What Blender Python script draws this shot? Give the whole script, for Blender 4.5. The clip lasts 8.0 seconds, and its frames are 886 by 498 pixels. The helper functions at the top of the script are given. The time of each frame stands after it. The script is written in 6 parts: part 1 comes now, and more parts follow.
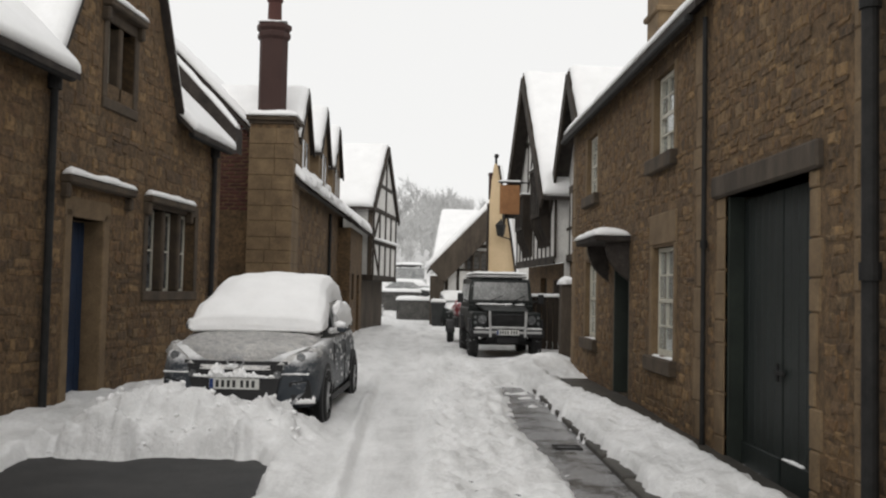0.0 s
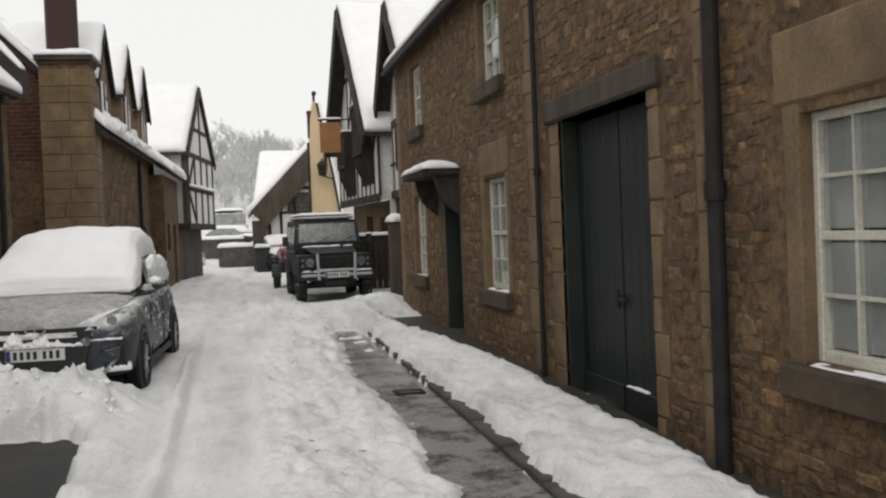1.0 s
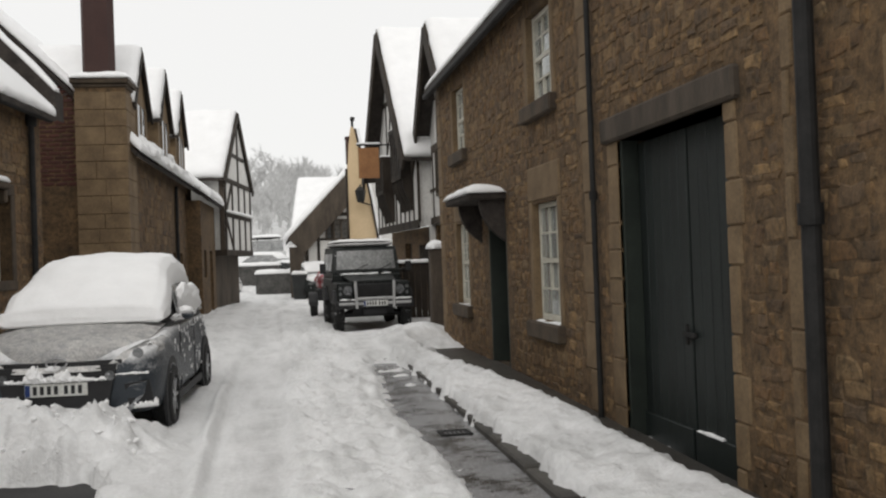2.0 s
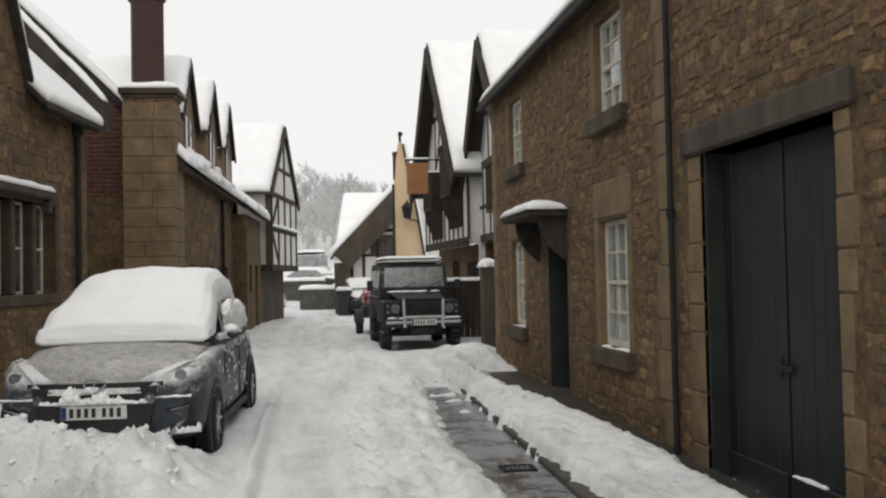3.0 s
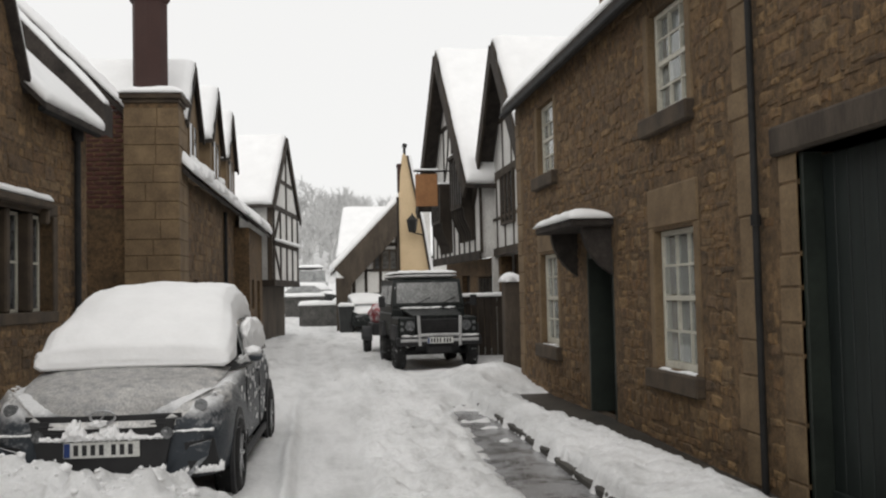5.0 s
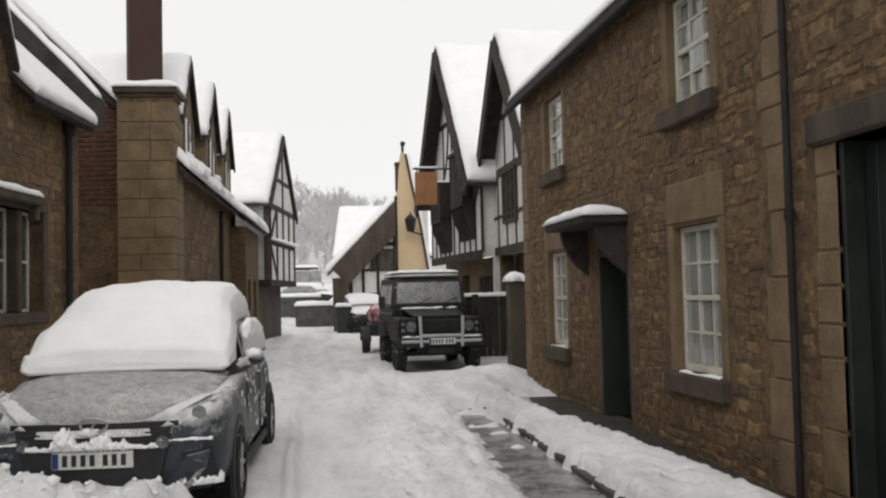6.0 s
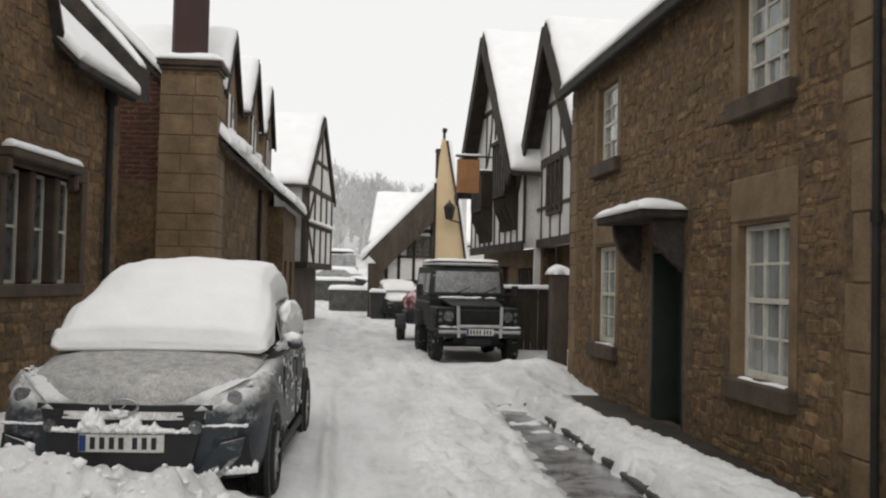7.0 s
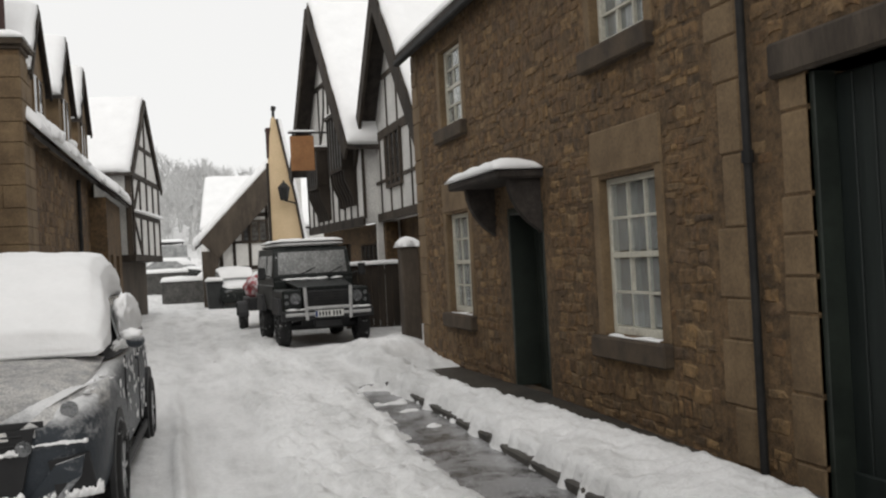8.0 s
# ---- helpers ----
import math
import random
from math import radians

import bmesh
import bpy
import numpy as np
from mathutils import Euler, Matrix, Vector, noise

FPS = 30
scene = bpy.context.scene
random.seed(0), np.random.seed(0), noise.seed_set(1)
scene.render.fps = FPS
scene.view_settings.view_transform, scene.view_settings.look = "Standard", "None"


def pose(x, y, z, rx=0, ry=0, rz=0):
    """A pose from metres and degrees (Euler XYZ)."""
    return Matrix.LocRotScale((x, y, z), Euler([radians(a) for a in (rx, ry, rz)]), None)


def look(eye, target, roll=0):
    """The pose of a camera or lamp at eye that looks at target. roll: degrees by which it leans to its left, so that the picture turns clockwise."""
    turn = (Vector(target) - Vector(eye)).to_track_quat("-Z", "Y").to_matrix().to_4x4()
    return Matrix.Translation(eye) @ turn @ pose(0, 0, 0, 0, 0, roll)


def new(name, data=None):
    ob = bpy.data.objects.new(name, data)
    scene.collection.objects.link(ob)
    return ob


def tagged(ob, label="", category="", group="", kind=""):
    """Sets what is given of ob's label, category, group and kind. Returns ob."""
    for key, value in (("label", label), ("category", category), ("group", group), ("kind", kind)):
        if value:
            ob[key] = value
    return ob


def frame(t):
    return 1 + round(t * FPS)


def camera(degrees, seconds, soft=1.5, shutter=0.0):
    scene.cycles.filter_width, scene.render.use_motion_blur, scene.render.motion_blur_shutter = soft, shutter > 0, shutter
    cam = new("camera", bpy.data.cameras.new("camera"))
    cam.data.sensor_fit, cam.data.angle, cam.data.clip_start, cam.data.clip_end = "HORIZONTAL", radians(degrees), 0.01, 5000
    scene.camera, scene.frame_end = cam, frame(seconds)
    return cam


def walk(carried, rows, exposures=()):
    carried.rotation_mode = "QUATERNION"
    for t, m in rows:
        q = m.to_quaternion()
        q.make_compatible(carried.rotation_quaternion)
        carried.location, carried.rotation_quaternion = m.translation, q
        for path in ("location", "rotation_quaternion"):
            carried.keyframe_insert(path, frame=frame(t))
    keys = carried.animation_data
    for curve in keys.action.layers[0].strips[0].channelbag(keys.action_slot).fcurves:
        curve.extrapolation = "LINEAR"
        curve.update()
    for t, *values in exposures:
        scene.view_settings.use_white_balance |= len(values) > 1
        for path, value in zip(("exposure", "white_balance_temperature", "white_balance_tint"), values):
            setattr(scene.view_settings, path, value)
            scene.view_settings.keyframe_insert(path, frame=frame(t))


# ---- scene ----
cam = camera(50.0, 8.0, soft=2.2)
PATH = [
    (0, (0.993, -1.989, 1.489), (1.051, 0.008, 1.580), 1.2),
    (0.2, (0.986, -1.911, 1.511), (1.095, 0.086, 1.562), 1.0),
    (0.5, (1.018, -1.660, 1.463), (1.235, 0.329, 1.470), -0.5),
    (0.7, (0.994, -1.563, 1.496), (1.347, 0.405, 1.460), -1.0),
    (1, (1.006, -1.370, 1.505), (1.429, 0.585, 1.464), -2.3),
    (1.2, (1.049, -1.202, 1.472), (1.371, 0.772, 1.494), -2.9),
    (2.3, (1.015, -0.553, 1.521), (1.375, 1.414, 1.540), -1.8),
    (2.5, (0.979, -0.445, 1.516), (1.325, 1.525, 1.546), -1.3),
    (3, (0.958, -0.068, 1.540), (1.221, 1.913, 1.598), -1.2),
    (3.5, (0.859, 0.210, 1.514), (1.175, 2.184, 1.585), -1.0),
    (4, (0.714, 0.460, 1.546), (1.165, 2.406, 1.655), -1.9),
    (4.5, (0.666, 0.725, 1.537), (0.985, 2.697, 1.650), -1.6),
    (5, (0.614, 0.953, 1.552), (0.893, 2.932, 1.642), -1.3),
    (5.2, (0.607, 1.049, 1.544), (0.881, 3.028, 1.623), -1.2),
    (6.3, (0.511, 1.547, 1.549), (0.806, 3.523, 1.642), -1.3),
    (6.5, (0.496, 1.637, 1.564), (0.763, 3.617, 1.654), -0.4),
    (7, (0.450, 1.844, 1.546), (0.670, 3.831, 1.614), 1.3),
    (7.2, (0.402, 1.992, 1.534), (0.708, 3.968, 1.593), 1.5),
    (7.5, (0.315, 2.165, 1.494), (0.828, 4.098, 1.537), 0.7),
    (7.8, (0.343, 2.338, 1.493), (0.908, 4.256, 1.508), -1.3),
    (8, (0.372, 2.459, 1.497), (0.931, 4.379, 1.515), -3.0),
]
walk(cam, [(t, look(eye, target, roll)) for t, eye, target, roll in PATH])

# ---- world, sun, exposure ----
world = bpy.data.worlds.new("overcast_sky")
scene.world = world
world.use_nodes = True
wn, wl = world.node_tree.nodes, world.node_tree.links
sky = wn.new("ShaderNodeTexSky")
sky.sky_type, sky.sun_disc = "NISHITA", False
sky.sun_elevation, sky.sun_rotation = radians(48), radians(200)
pale = wn.new("ShaderNodeMix")
pale.data_type = "RGBA"
pale.inputs[0].default_value = 0.995
pale.inputs[7].default_value = (0.9, 0.892, 0.875, 1)
wl.new(sky.outputs[0], pale.inputs[6])
wl.new(pale.outputs[2], wn["Background"].inputs[0])
wn["Background"].inputs[1].default_value = 1.0
sun = new("sun", bpy.data.lights.new("sun", "SUN"))
sun.data.energy, sun.data.angle, sun.data.color = 0.9, radians(60), (1.0, 0.97, 0.93)
sun.matrix_world = look((-6, -14, 22), (0, 8, 0))
scene.view_settings.exposure = 0.0

# ---- materials ----


def shader(name, rough=0.8, metal=0.0, spec=0.5):
    m = bpy.data.materials.new(name)
    m.use_nodes = True
    b = m.node_tree.nodes["Principled BSDF"]
    b.inputs["Roughness"].default_value = rough
    b.inputs["Metallic"].default_value = metal
    b.inputs["Specular IOR Level"].default_value = spec
    return m, m.node_tree.nodes, m.node_tree.links, b


def noise_node(n, l, coord, scale, detail=4.0, rough=0.6, stretch=None):
    t = n.new("ShaderNodeTexNoise")
    t.inputs["Scale"].default_value = scale
    t.inputs["Detail"].default_value = detail
    t.inputs["Roughness"].default_value = rough
    if stretch:
        mp = n.new("ShaderNodeMapping")
        mp.inputs["Scale"].default_value = stretch
        l.new(coord, mp.inputs[0])
        coord = mp.outputs[0]
    l.new(coord, t.inputs["Vector"])
    return t.outputs["Fac"]


def ramp(n, l, fac, stops):
    r = n.new("ShaderNodeValToRGB")
    e = r.color_ramp.elements
    while len(e) < len(stops):
        e.new(0.5)
    for el, (p, c) in zip(e, stops):
        el.position, el.color = p, (*c, 1)
    l.new(fac, r.inputs[0])
    return r.outputs[0]


def blend(n, l, fac, a, b, mode="MIX"):
    m = n.new("ShaderNodeMix")
    m.data_type, m.blend_type = "RGBA", mode
    for s, v in ((m.inputs[0], fac), (m.inputs[6], a), (m.inputs[7], b)):
        if isinstance(v, (int, float)):
            s.default_value = v
        elif isinstance(v, tuple):
            s.default_value = (*v, 1)
        else:
            l.new(v, s)
    return m.outputs[2]


def bump(n, l, b, height, strength, dist=0.01):
    bp = n.new("ShaderNodeBump")
    bp.inputs["Strength"].default_value = strength
    bp.inputs["Distance"].default_value = dist
    l.new(height, bp.inputs["Height"])
    l.new(bp.outputs[0], b.inputs["Normal"])


def surface(name, lo, hi, coarse=1.5, fine=30.0, rough=0.85, bumps=0.4, dist=0.008, stretch=None, vary=None, tones=None, spec=0.4, metal=0.0, dust=0.0, grainy=0.3, pits=0.0, dust_scale=14, dust_tone=0.72):
    """Two-scale mottled surface; vary: 'object' or 'island' picks a tone per piece out of tones; dust: share of settled snow in patches."""
    m, n, l, b = shader(name, rough, metal, spec)
    pos = n.new("ShaderNodeNewGeometry").outputs["Position"]
    big = noise_node(n, l, pos, coarse, 5, 0.62, stretch)
    small = noise_node(n, l, pos, fine, 4, 0.7, stretch)
    col = ramp(n, l, big, [(0.3, lo), (0.7, hi)])
    if vary:
        rnd = n.new("ShaderNodeObjectInfo").outputs["Random"] if vary == "object" else n.new("ShaderNodeNewGeometry").outputs["Random Per Island"]
        k = len(tones)
        tone = ramp(n, l, rnd, [(i / (k - 1), c) for i, c in enumerate(tones)])
        col = blend(n, l, 0.75, col, tone)
    grain = ramp(n, l, small, [(0.25, (1 - grainy,) * 3), (0.75, (1 + grainy * 0.8,) * 3)])
    col = blend(n, l, 1.0, col, grain, "MULTIPLY")
    if pits:
        mid = noise_node(n, l, pos, 13, 5, 0.72)
        col = blend(n, l, 1.0, col, ramp(n, l, mid, [(0.36, (1 - pits,) * 3), (0.52, (1.0, 0.98, 0.95)), (0.68, (1 + pits * 0.6, 1 + pits * 0.5, 1 + pits * 0.35))]), "MULTIPLY")
    if dust:
        f = ramp(n, l, noise_node(n, l, pos, dust_scale, 6, 0.75), [(0.62 - dust * 0.3, (0, 0, 0)), (0.72 - dust * 0.25, (1, 1, 1))])
        col = blend(n, l, f, col, (dust_tone, dust_tone, dust_tone * 1.02))
    l.new(col, b.inputs["Base Color"])
    rr = ramp(n, l, small, [(0.3, (rough - 0.12,) * 3), (0.7, (min(1, rough + 0.1),) * 3)])
    l.new(rr, b.inputs["Roughness"])
    bump(n, l, b, small, bumps, dist)
    return m


STONE_TONES = [(0.08, 0.051, 0.027), (0.175, 0.107, 0.05), (0.1, 0.066, 0.036), (0.26, 0.168, 0.08), (0.14, 0.085, 0.041), (0.21, 0.144, 0.077), (0.072, 0.049, 0.031), (0.155, 0.09, 0.042), (0.12, 0.085, 0.055)]
M_stone = surface("rubble_stone", (0.07, 0.046, 0.027), (0.2, 0.128, 0.065), 4.0, 30, 0.88, 0.8, 0.014, pits=0.5, vary="object", tones=STONE_TONES)
M_stone_island = surface("rubble_stone_joined", (0.07, 0.046, 0.027), (0.2, 0.128, 0.065), 4.0, 30, 0.88, 0.8, 0.014, pits=0.5, vary="island", tones=STONE_TONES)
M_mortar = surface("lime_mortar", (0.085, 0.057, 0.032), (0.18, 0.116, 0.06), 2.2, 28, 0.95, 0.9, 0.02, pits=0.5)
M_ashlar = surface("dressed_stone", (0.11, 0.074, 0.041), (0.22, 0.152, 0.084), 2.5, 40, 0.85, 0.4, 0.005)
M_ashlar_dark = surface("weathered_sill_stone", (0.04, 0.03, 0.022), (0.095, 0.07, 0.046), 3.5, 50, 0.9, 0.5, 0.006)
M_brick = surface("old_red_brick", (0.06, 0.024, 0.02), (0.11, 0.042, 0.034), 4, 50, 0.9, 0.4, 0.005, vary="island", tones=[(0.055, 0.023, 0.018), (0.1, 0.037, 0.029), (0.075, 0.033, 0.028)])
M_shaft = surface("dark_chimney_brick", (0.036, 0.02, 0.018), (0.07, 0.038, 0.032), 3, 40, 0.9, 0.4, 0.006, vary="island", tones=[(0.036, 0.021, 0.019), (0.06, 0.032, 0.028), (0.048, 0.028, 0.025)])
M_snow = surface("snow", (0.82, 0.82, 0.82), (0.89, 0.89, 0.89), 2.2, 26, 0.75, 0.25, 0.012, spec=0.3, grainy=0.03)


def trodden_snow():
    """Street snow: clean tufts, grey compacted streaks along the wheel ways, fine crumbs."""
    m, n, l, b = shader("trodden_snow", 0.72, 0, 0.3)
    pos = n.new("ShaderNodeNewGeometry").outputs["Position"]
    streak = noise_node(n, l, pos, 2.6, 5, 0.65, (1.0, 0.16, 1.0))
    blot = noise_node(n, l, pos, 1.1, 5, 0.6)
    crumb = noise_node(n, l, pos, 22, 5, 0.7)
    col = ramp(n, l, streak, [(0.34, (0.6, 0.6, 0.595)), (0.6, (0.86, 0.86, 0.86))])
    col = blend(n, l, ramp(n, l, blot, [(0.4, (0, 0, 0)), (0.65, (0.7, 0.7, 0.7))]), col, (0.88, 0.88, 0.88))
    col = blend(n, l, 1.0, col, ramp(n, l, crumb, [(0.3, (0.9, 0.9, 0.9)), (0.7, (1.04, 1.04, 1.04))]), "MULTIPLY")
    l.new(col, b.inputs["Base Color"])
    bump(n, l, b, crumb, 0.7, 0.04)
    return m


M_street = trodden_snow()
M_road = surface("wet_asphalt", (0.03, 0.029, 0.028), (0.085, 0.08, 0.074), 1.6, 60, 0.22, 0.35, 0.004, spec=0.7, dust=0.75, dust_scale=2.2, dust_tone=0.28)
M_asphalt = surface("dark_damp_asphalt", (0.018, 0.018, 0.019), (0.04, 0.039, 0.038), 2.0, 55, 0.75, 0.5, 0.006)
M_flags = surface("wet_flagstone", (0.03, 0.028, 0.025), (0.07, 0.064, 0.055), 3, 50, 0.45, 0.4, 0.005)
M_kerb = surface("kerb_stone", (0.03, 0.028, 0.025), (0.085, 0.078, 0.068), 4, 60, 0.7, 0.4, 0.005)
M_render = surface("white_limewash", (0.56, 0.55, 0.53), (0.74, 0.73, 0.7), 1.5, 30, 0.9, 0.3, 0.004)
M_cream = surface("ochre_render", (0.56, 0.42, 0.25), (0.68, 0.52, 0.33), 1.2, 30, 0.9, 0.3, 0.004)
M_oak = surface("black_oak", (0.018, 0.015, 0.012), (0.06, 0.048, 0.038), 3, 40, 0.8, 0.6, 0.006, stretch=(1, 1, 0.25), spec=0.2)
M_oak_grey = surface("grey_oak", (0.04, 0.033, 0.027), (0.105, 0.085, 0.066), 3, 40, 0.85, 0.6, 0.006, stretch=(1, 1, 0.25), spec=0.2)
M_tile = surface("dark_roof_tile", (0.025, 0.022, 0.02), (0.065, 0.055, 0.048), 5, 40, 0.9, 0.5, 0.01, spec=0.2)
M_gate = surface("blue_green_door_paint", (0.007, 0.0105, 0.0095), (0.018, 0.0245, 0.0225), 2.2, 35, 0.55, 0.35, 0.004, stretch=(6, 6, 0.5))
M_door_dark = surface("dark_green_door_and_reveal_shade", (0.012, 0.016, 0.013), (0.025, 0.032, 0.025), 2.5, 30, 0.5, 0.3, 0.003)
M_door_blue = surface("blue_door_paint", (0.01, 0.022, 0.05), (0.02, 0.04, 0.085), 2.5, 30, 0.5, 0.3, 0.003)
M_white = surface("cream_white_paint", (0.46, 0.44, 0.37), (0.58, 0.56, 0.48), 3, 30, 0.5, 0.15, 0.002)
M_iron = surface("black_iron", (0.01, 0.01, 0.01), (0.028, 0.027, 0.026), 6, 60, 0.7, 0.2, 0.002, spec=0.25)
M_sign = surface("orange_brown_sign_paint", (0.27, 0.125, 0.05), (0.38, 0.185, 0.075), 2, 25, 0.7, 0.2, 0.002)
M_curtain = surface("pale_curtain", (0.22, 0.215, 0.2), (0.36, 0.35, 0.325), 6, 30, 0.9, 0.3, 0.01, stretch=(8, 8, 0.4))
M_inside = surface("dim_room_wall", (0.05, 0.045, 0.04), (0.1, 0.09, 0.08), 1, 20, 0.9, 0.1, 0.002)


def glass(name, tint, rough=0.05):
    m, n, l, b = shader(name, rough, 0, 0.6)
    b.inputs["Base Color"].default_value = (*tint, 1)
    b.inputs["Transmission Weight"].default_value = 0.85
    b.inputs["IOR"].default_value = 1.3
    return m


M_glass = glass("old_window_glass", (0.75, 0.78, 0.76))

# ---- mesh helpers ----


def thing(name, m, label, category, group="", kind=""):
    ob = new(name)
    ob.empty_display_size = 0.3
    ob.matrix_world = m
    return tagged(ob, label, category, group, kind)


def mesh_of(name, bm, material, smooth=False):
    me = bpy.data.meshes.new(name)
    bmesh.ops.recalc_face_normals(bm, faces=bm.faces)
    bm.to_mesh(me)
    bm.free()
    me.materials.append(material)
    if smooth:
        for p in me.polygons:
            p.use_smooth = True
    return me


def part(name, bm, material, parent=None, label="", smooth=False, kind=""):
    ob = new(name, mesh_of(name, bm, material, smooth))
    if parent:
        ob.parent = parent
    return tagged(ob, label, kind=kind)


def box(bm, a, b, bev=0.0):
    """A box between two corners, its edges chamfered by bev."""
    lo, hi = [min(p, q) for p, q in zip(a, b)], [max(p, q) for p, q in zip(a, b)]
    vs = [bm.verts.new((x, y, z)) for x in (lo[0], hi[0]) for y in (lo[1], hi[1]) for z in (lo[2], hi[2])]
    fs = [bm.faces.new([vs[i] for i in q]) for q in ((0, 1, 3, 2), (4, 6, 7, 5), (0, 4, 5, 1), (2, 3, 7, 6), (0, 2, 6, 4), (1, 5, 7, 3))]
    if bev:
        bmesh.ops.bevel(bm, geom=list({e for f in fs for e in f.edges}), offset=bev, segments=1, affect="EDGES")
    return bm


def boxes(*items, bev=0.0):
    bm = bmesh.new()
    for a, b in items:
        box(bm, a, b, bev)
    return bm


def prism(bm, pts, off):
    """A polygon of 3D points extruded by the vector off."""
    lo = [bm.verts.new(p) for p in pts]
    hi = [bm.verts.new(Vector(p) + Vector(off)) for p in pts]
    bm.faces.new(lo), bm.faces.new(hi[::-1])
    for i in range(len(pts)):
        j = (i + 1) % len(pts)
        bm.faces.new((lo[i], lo[j], hi[j], hi[i]))
    return bm


def beam(bm, a, b, w, t, up=(0, 0, 1)):
    """A squared timber from a to b, w wide (across, in the plane's sense of up) and t thick."""
    a, b = Vector(a), Vector(b)
    d = (b - a).normalized()
    s = d.cross(Vector(up)).normalized() if abs(d.dot(Vector(up))) < 0.99 else Vector((1, 0, 0))
    q = s.cross(d).normalized()
    c = [s * x * t / 2 + q * y * w / 2 for x, y in ((-1, -1), (1, -1), (1, 1), (-1, 1))]
    return prism(bm, [a + v for v in c], b - a)


def rod(bm, a, b, r, r2=None, seg=10):
    a, b = Vector(a), Vector(b)
    d = b - a
    m = Matrix.Translation((a + b) / 2) @ d.to_track_quat("Z", "Y").to_matrix().to_4x4()
    bmesh.ops.create_cone(bm, cap_ends=True, segments=seg, radius1=r, radius2=r if r2 is None else r2, depth=d.length, matrix=m)
    return bm


def lathe(bm, centre, profile, seg=16):
    rings = [[bm.verts.new((centre[0] + r * math.cos(2 * math.pi * k / seg), centre[1] + r * math.sin(2 * math.pi * k / seg), centre[2] + z)) for k in range(seg)] for r, z in profile]
    for a, b in zip(rings, rings[1:]):
        for k in range(seg):
            bm.faces.new((a[k], a[(k + 1) % seg], b[(k + 1) % seg], b[k]))
    bm.faces.new(rings[0][::-1]), bm.faces.new(rings[-1])
    return bm


def snow_slab(bm, p00, p10, p11, p01, th, nu=12, nv=8, r=0.18, lump=0.25, seed=0.0):
    """Settled snow on the quad p00 p10 p11 p01: rounded rims and an uneven top."""
    p00, p10, p11, p01 = map(Vector, (p00, p10, p11, p01))
    nrm = (p10 - p00).cross(p01 - p00).normalized()
    if nrm.z < 0:
        nrm = -nrm
    lu, lv = (p10 - p00).length, (p01 - p00).length
    ru, rv = min(0.5, r / max(lu, 1e-3)), min(0.5, r / max(lv, 1e-3))
    us = sorted({0, ru * 0.15, ru * 0.5, ru, 1 - ru, 1 - ru * 0.5, 1 - ru * 0.15, 1} | {i / nu for i in range(1, nu)})
    vs = sorted({0, rv * 0.15, rv * 0.5, rv, 1 - rv, 1 - rv * 0.5, 1 - rv * 0.15, 1} | {i / nv for i in range(1, nv)})
    top, low = [], []
    for v in vs:
        a, b = [], []
        for u in us:
            p = (p00 * (1 - u) + p10 * u) * (1 - v) + (p01 * (1 - u) + p11 * u) * v
            e = min(1, min(u, 1 - u) / ru) * 1.0
            f = min(1, min(v, 1 - v) / rv) * 1.0
            k = math.sqrt(max(0, 1 - (1 - e) ** 2)) * math.sqrt(max(0, 1 - (1 - f) ** 2))
            w = 1 + lump * noise.noise(p * 2.1 + Vector((seed, 0, 0))) + lump * 0.5 * noise.noise(p * 7 + Vector((0, seed, 0)))
            edge = u in (0, 1) or v in (0, 1)
            jog = (p - (p00 + p11) / 2).normalized() * 0.035 * noise.noise(p * 5 + Vector((seed, 3, 1))) if edge else Vector()
            vb = bm.verts.new(p + jog)
            a.append(vb if edge else bm.verts.new(p + nrm * th * k * w))
            b.append(vb)
        top.append(a), low.append(b)
    for g in (top, low):
        for i in range(len(vs) - 1):
            for j in range(len(us) - 1):
                q = (g[i][j], g[i][j + 1], g[i + 1][j + 1], g[i + 1][j])
                try:
                    bm.faces.new(q)
                except ValueError:
                    pass
    return bm


def facade(bm, length, height, thick, holes):
    """A wall in the local plane y = 0 (x along it, y inwards), with holes (x0, x1, z0, z1) right through it; one closed mesh."""
    xs = sorted({0, length} | {v for h in holes for v in h[:2]})
    zs = sorted({-0.5, height} | {v for h in holes for v in h[2:]})
    nx, nz = len(xs) - 1, len(zs) - 1
    solid = lambda i, k: 0 <= i < nx and 0 <= k < nz and not any(h[0] < (xs[i] + xs[i + 1]) / 2 < h[1] and h[2] < (zs[k] + zs[k + 1]) / 2 < h[3] for h in holes)
    made = {}

    def v(i, k, y):
        if (i, k, y) not in made:
            made[i, k, y] = bm.verts.new((xs[i], y, zs[k]))
        return made[i, k, y]

    for i in range(nx):
        for k in range(nz):
            if not solid(i, k):
                continue
            for y in (0, thick):
                bm.faces.new((v(i, k, y), v(i + 1, k, y), v(i + 1, k + 1, y), v(i, k + 1, y)))
            for di, dk, a, b in ((-1, 0, (i, k), (i, k + 1)), (1, 0, (i + 1, k), (i + 1, k + 1)), (0, -1, (i, k), (i + 1, k)), (0, 1, (i, k + 1), (i + 1, k + 1))):
                if not solid(i + di, k + dk):
                    bm.faces.new((v(*a, 0), v(*b, 0), v(*b, thick), v(*a, thick)))
    return bm


rng = random.Random(7)


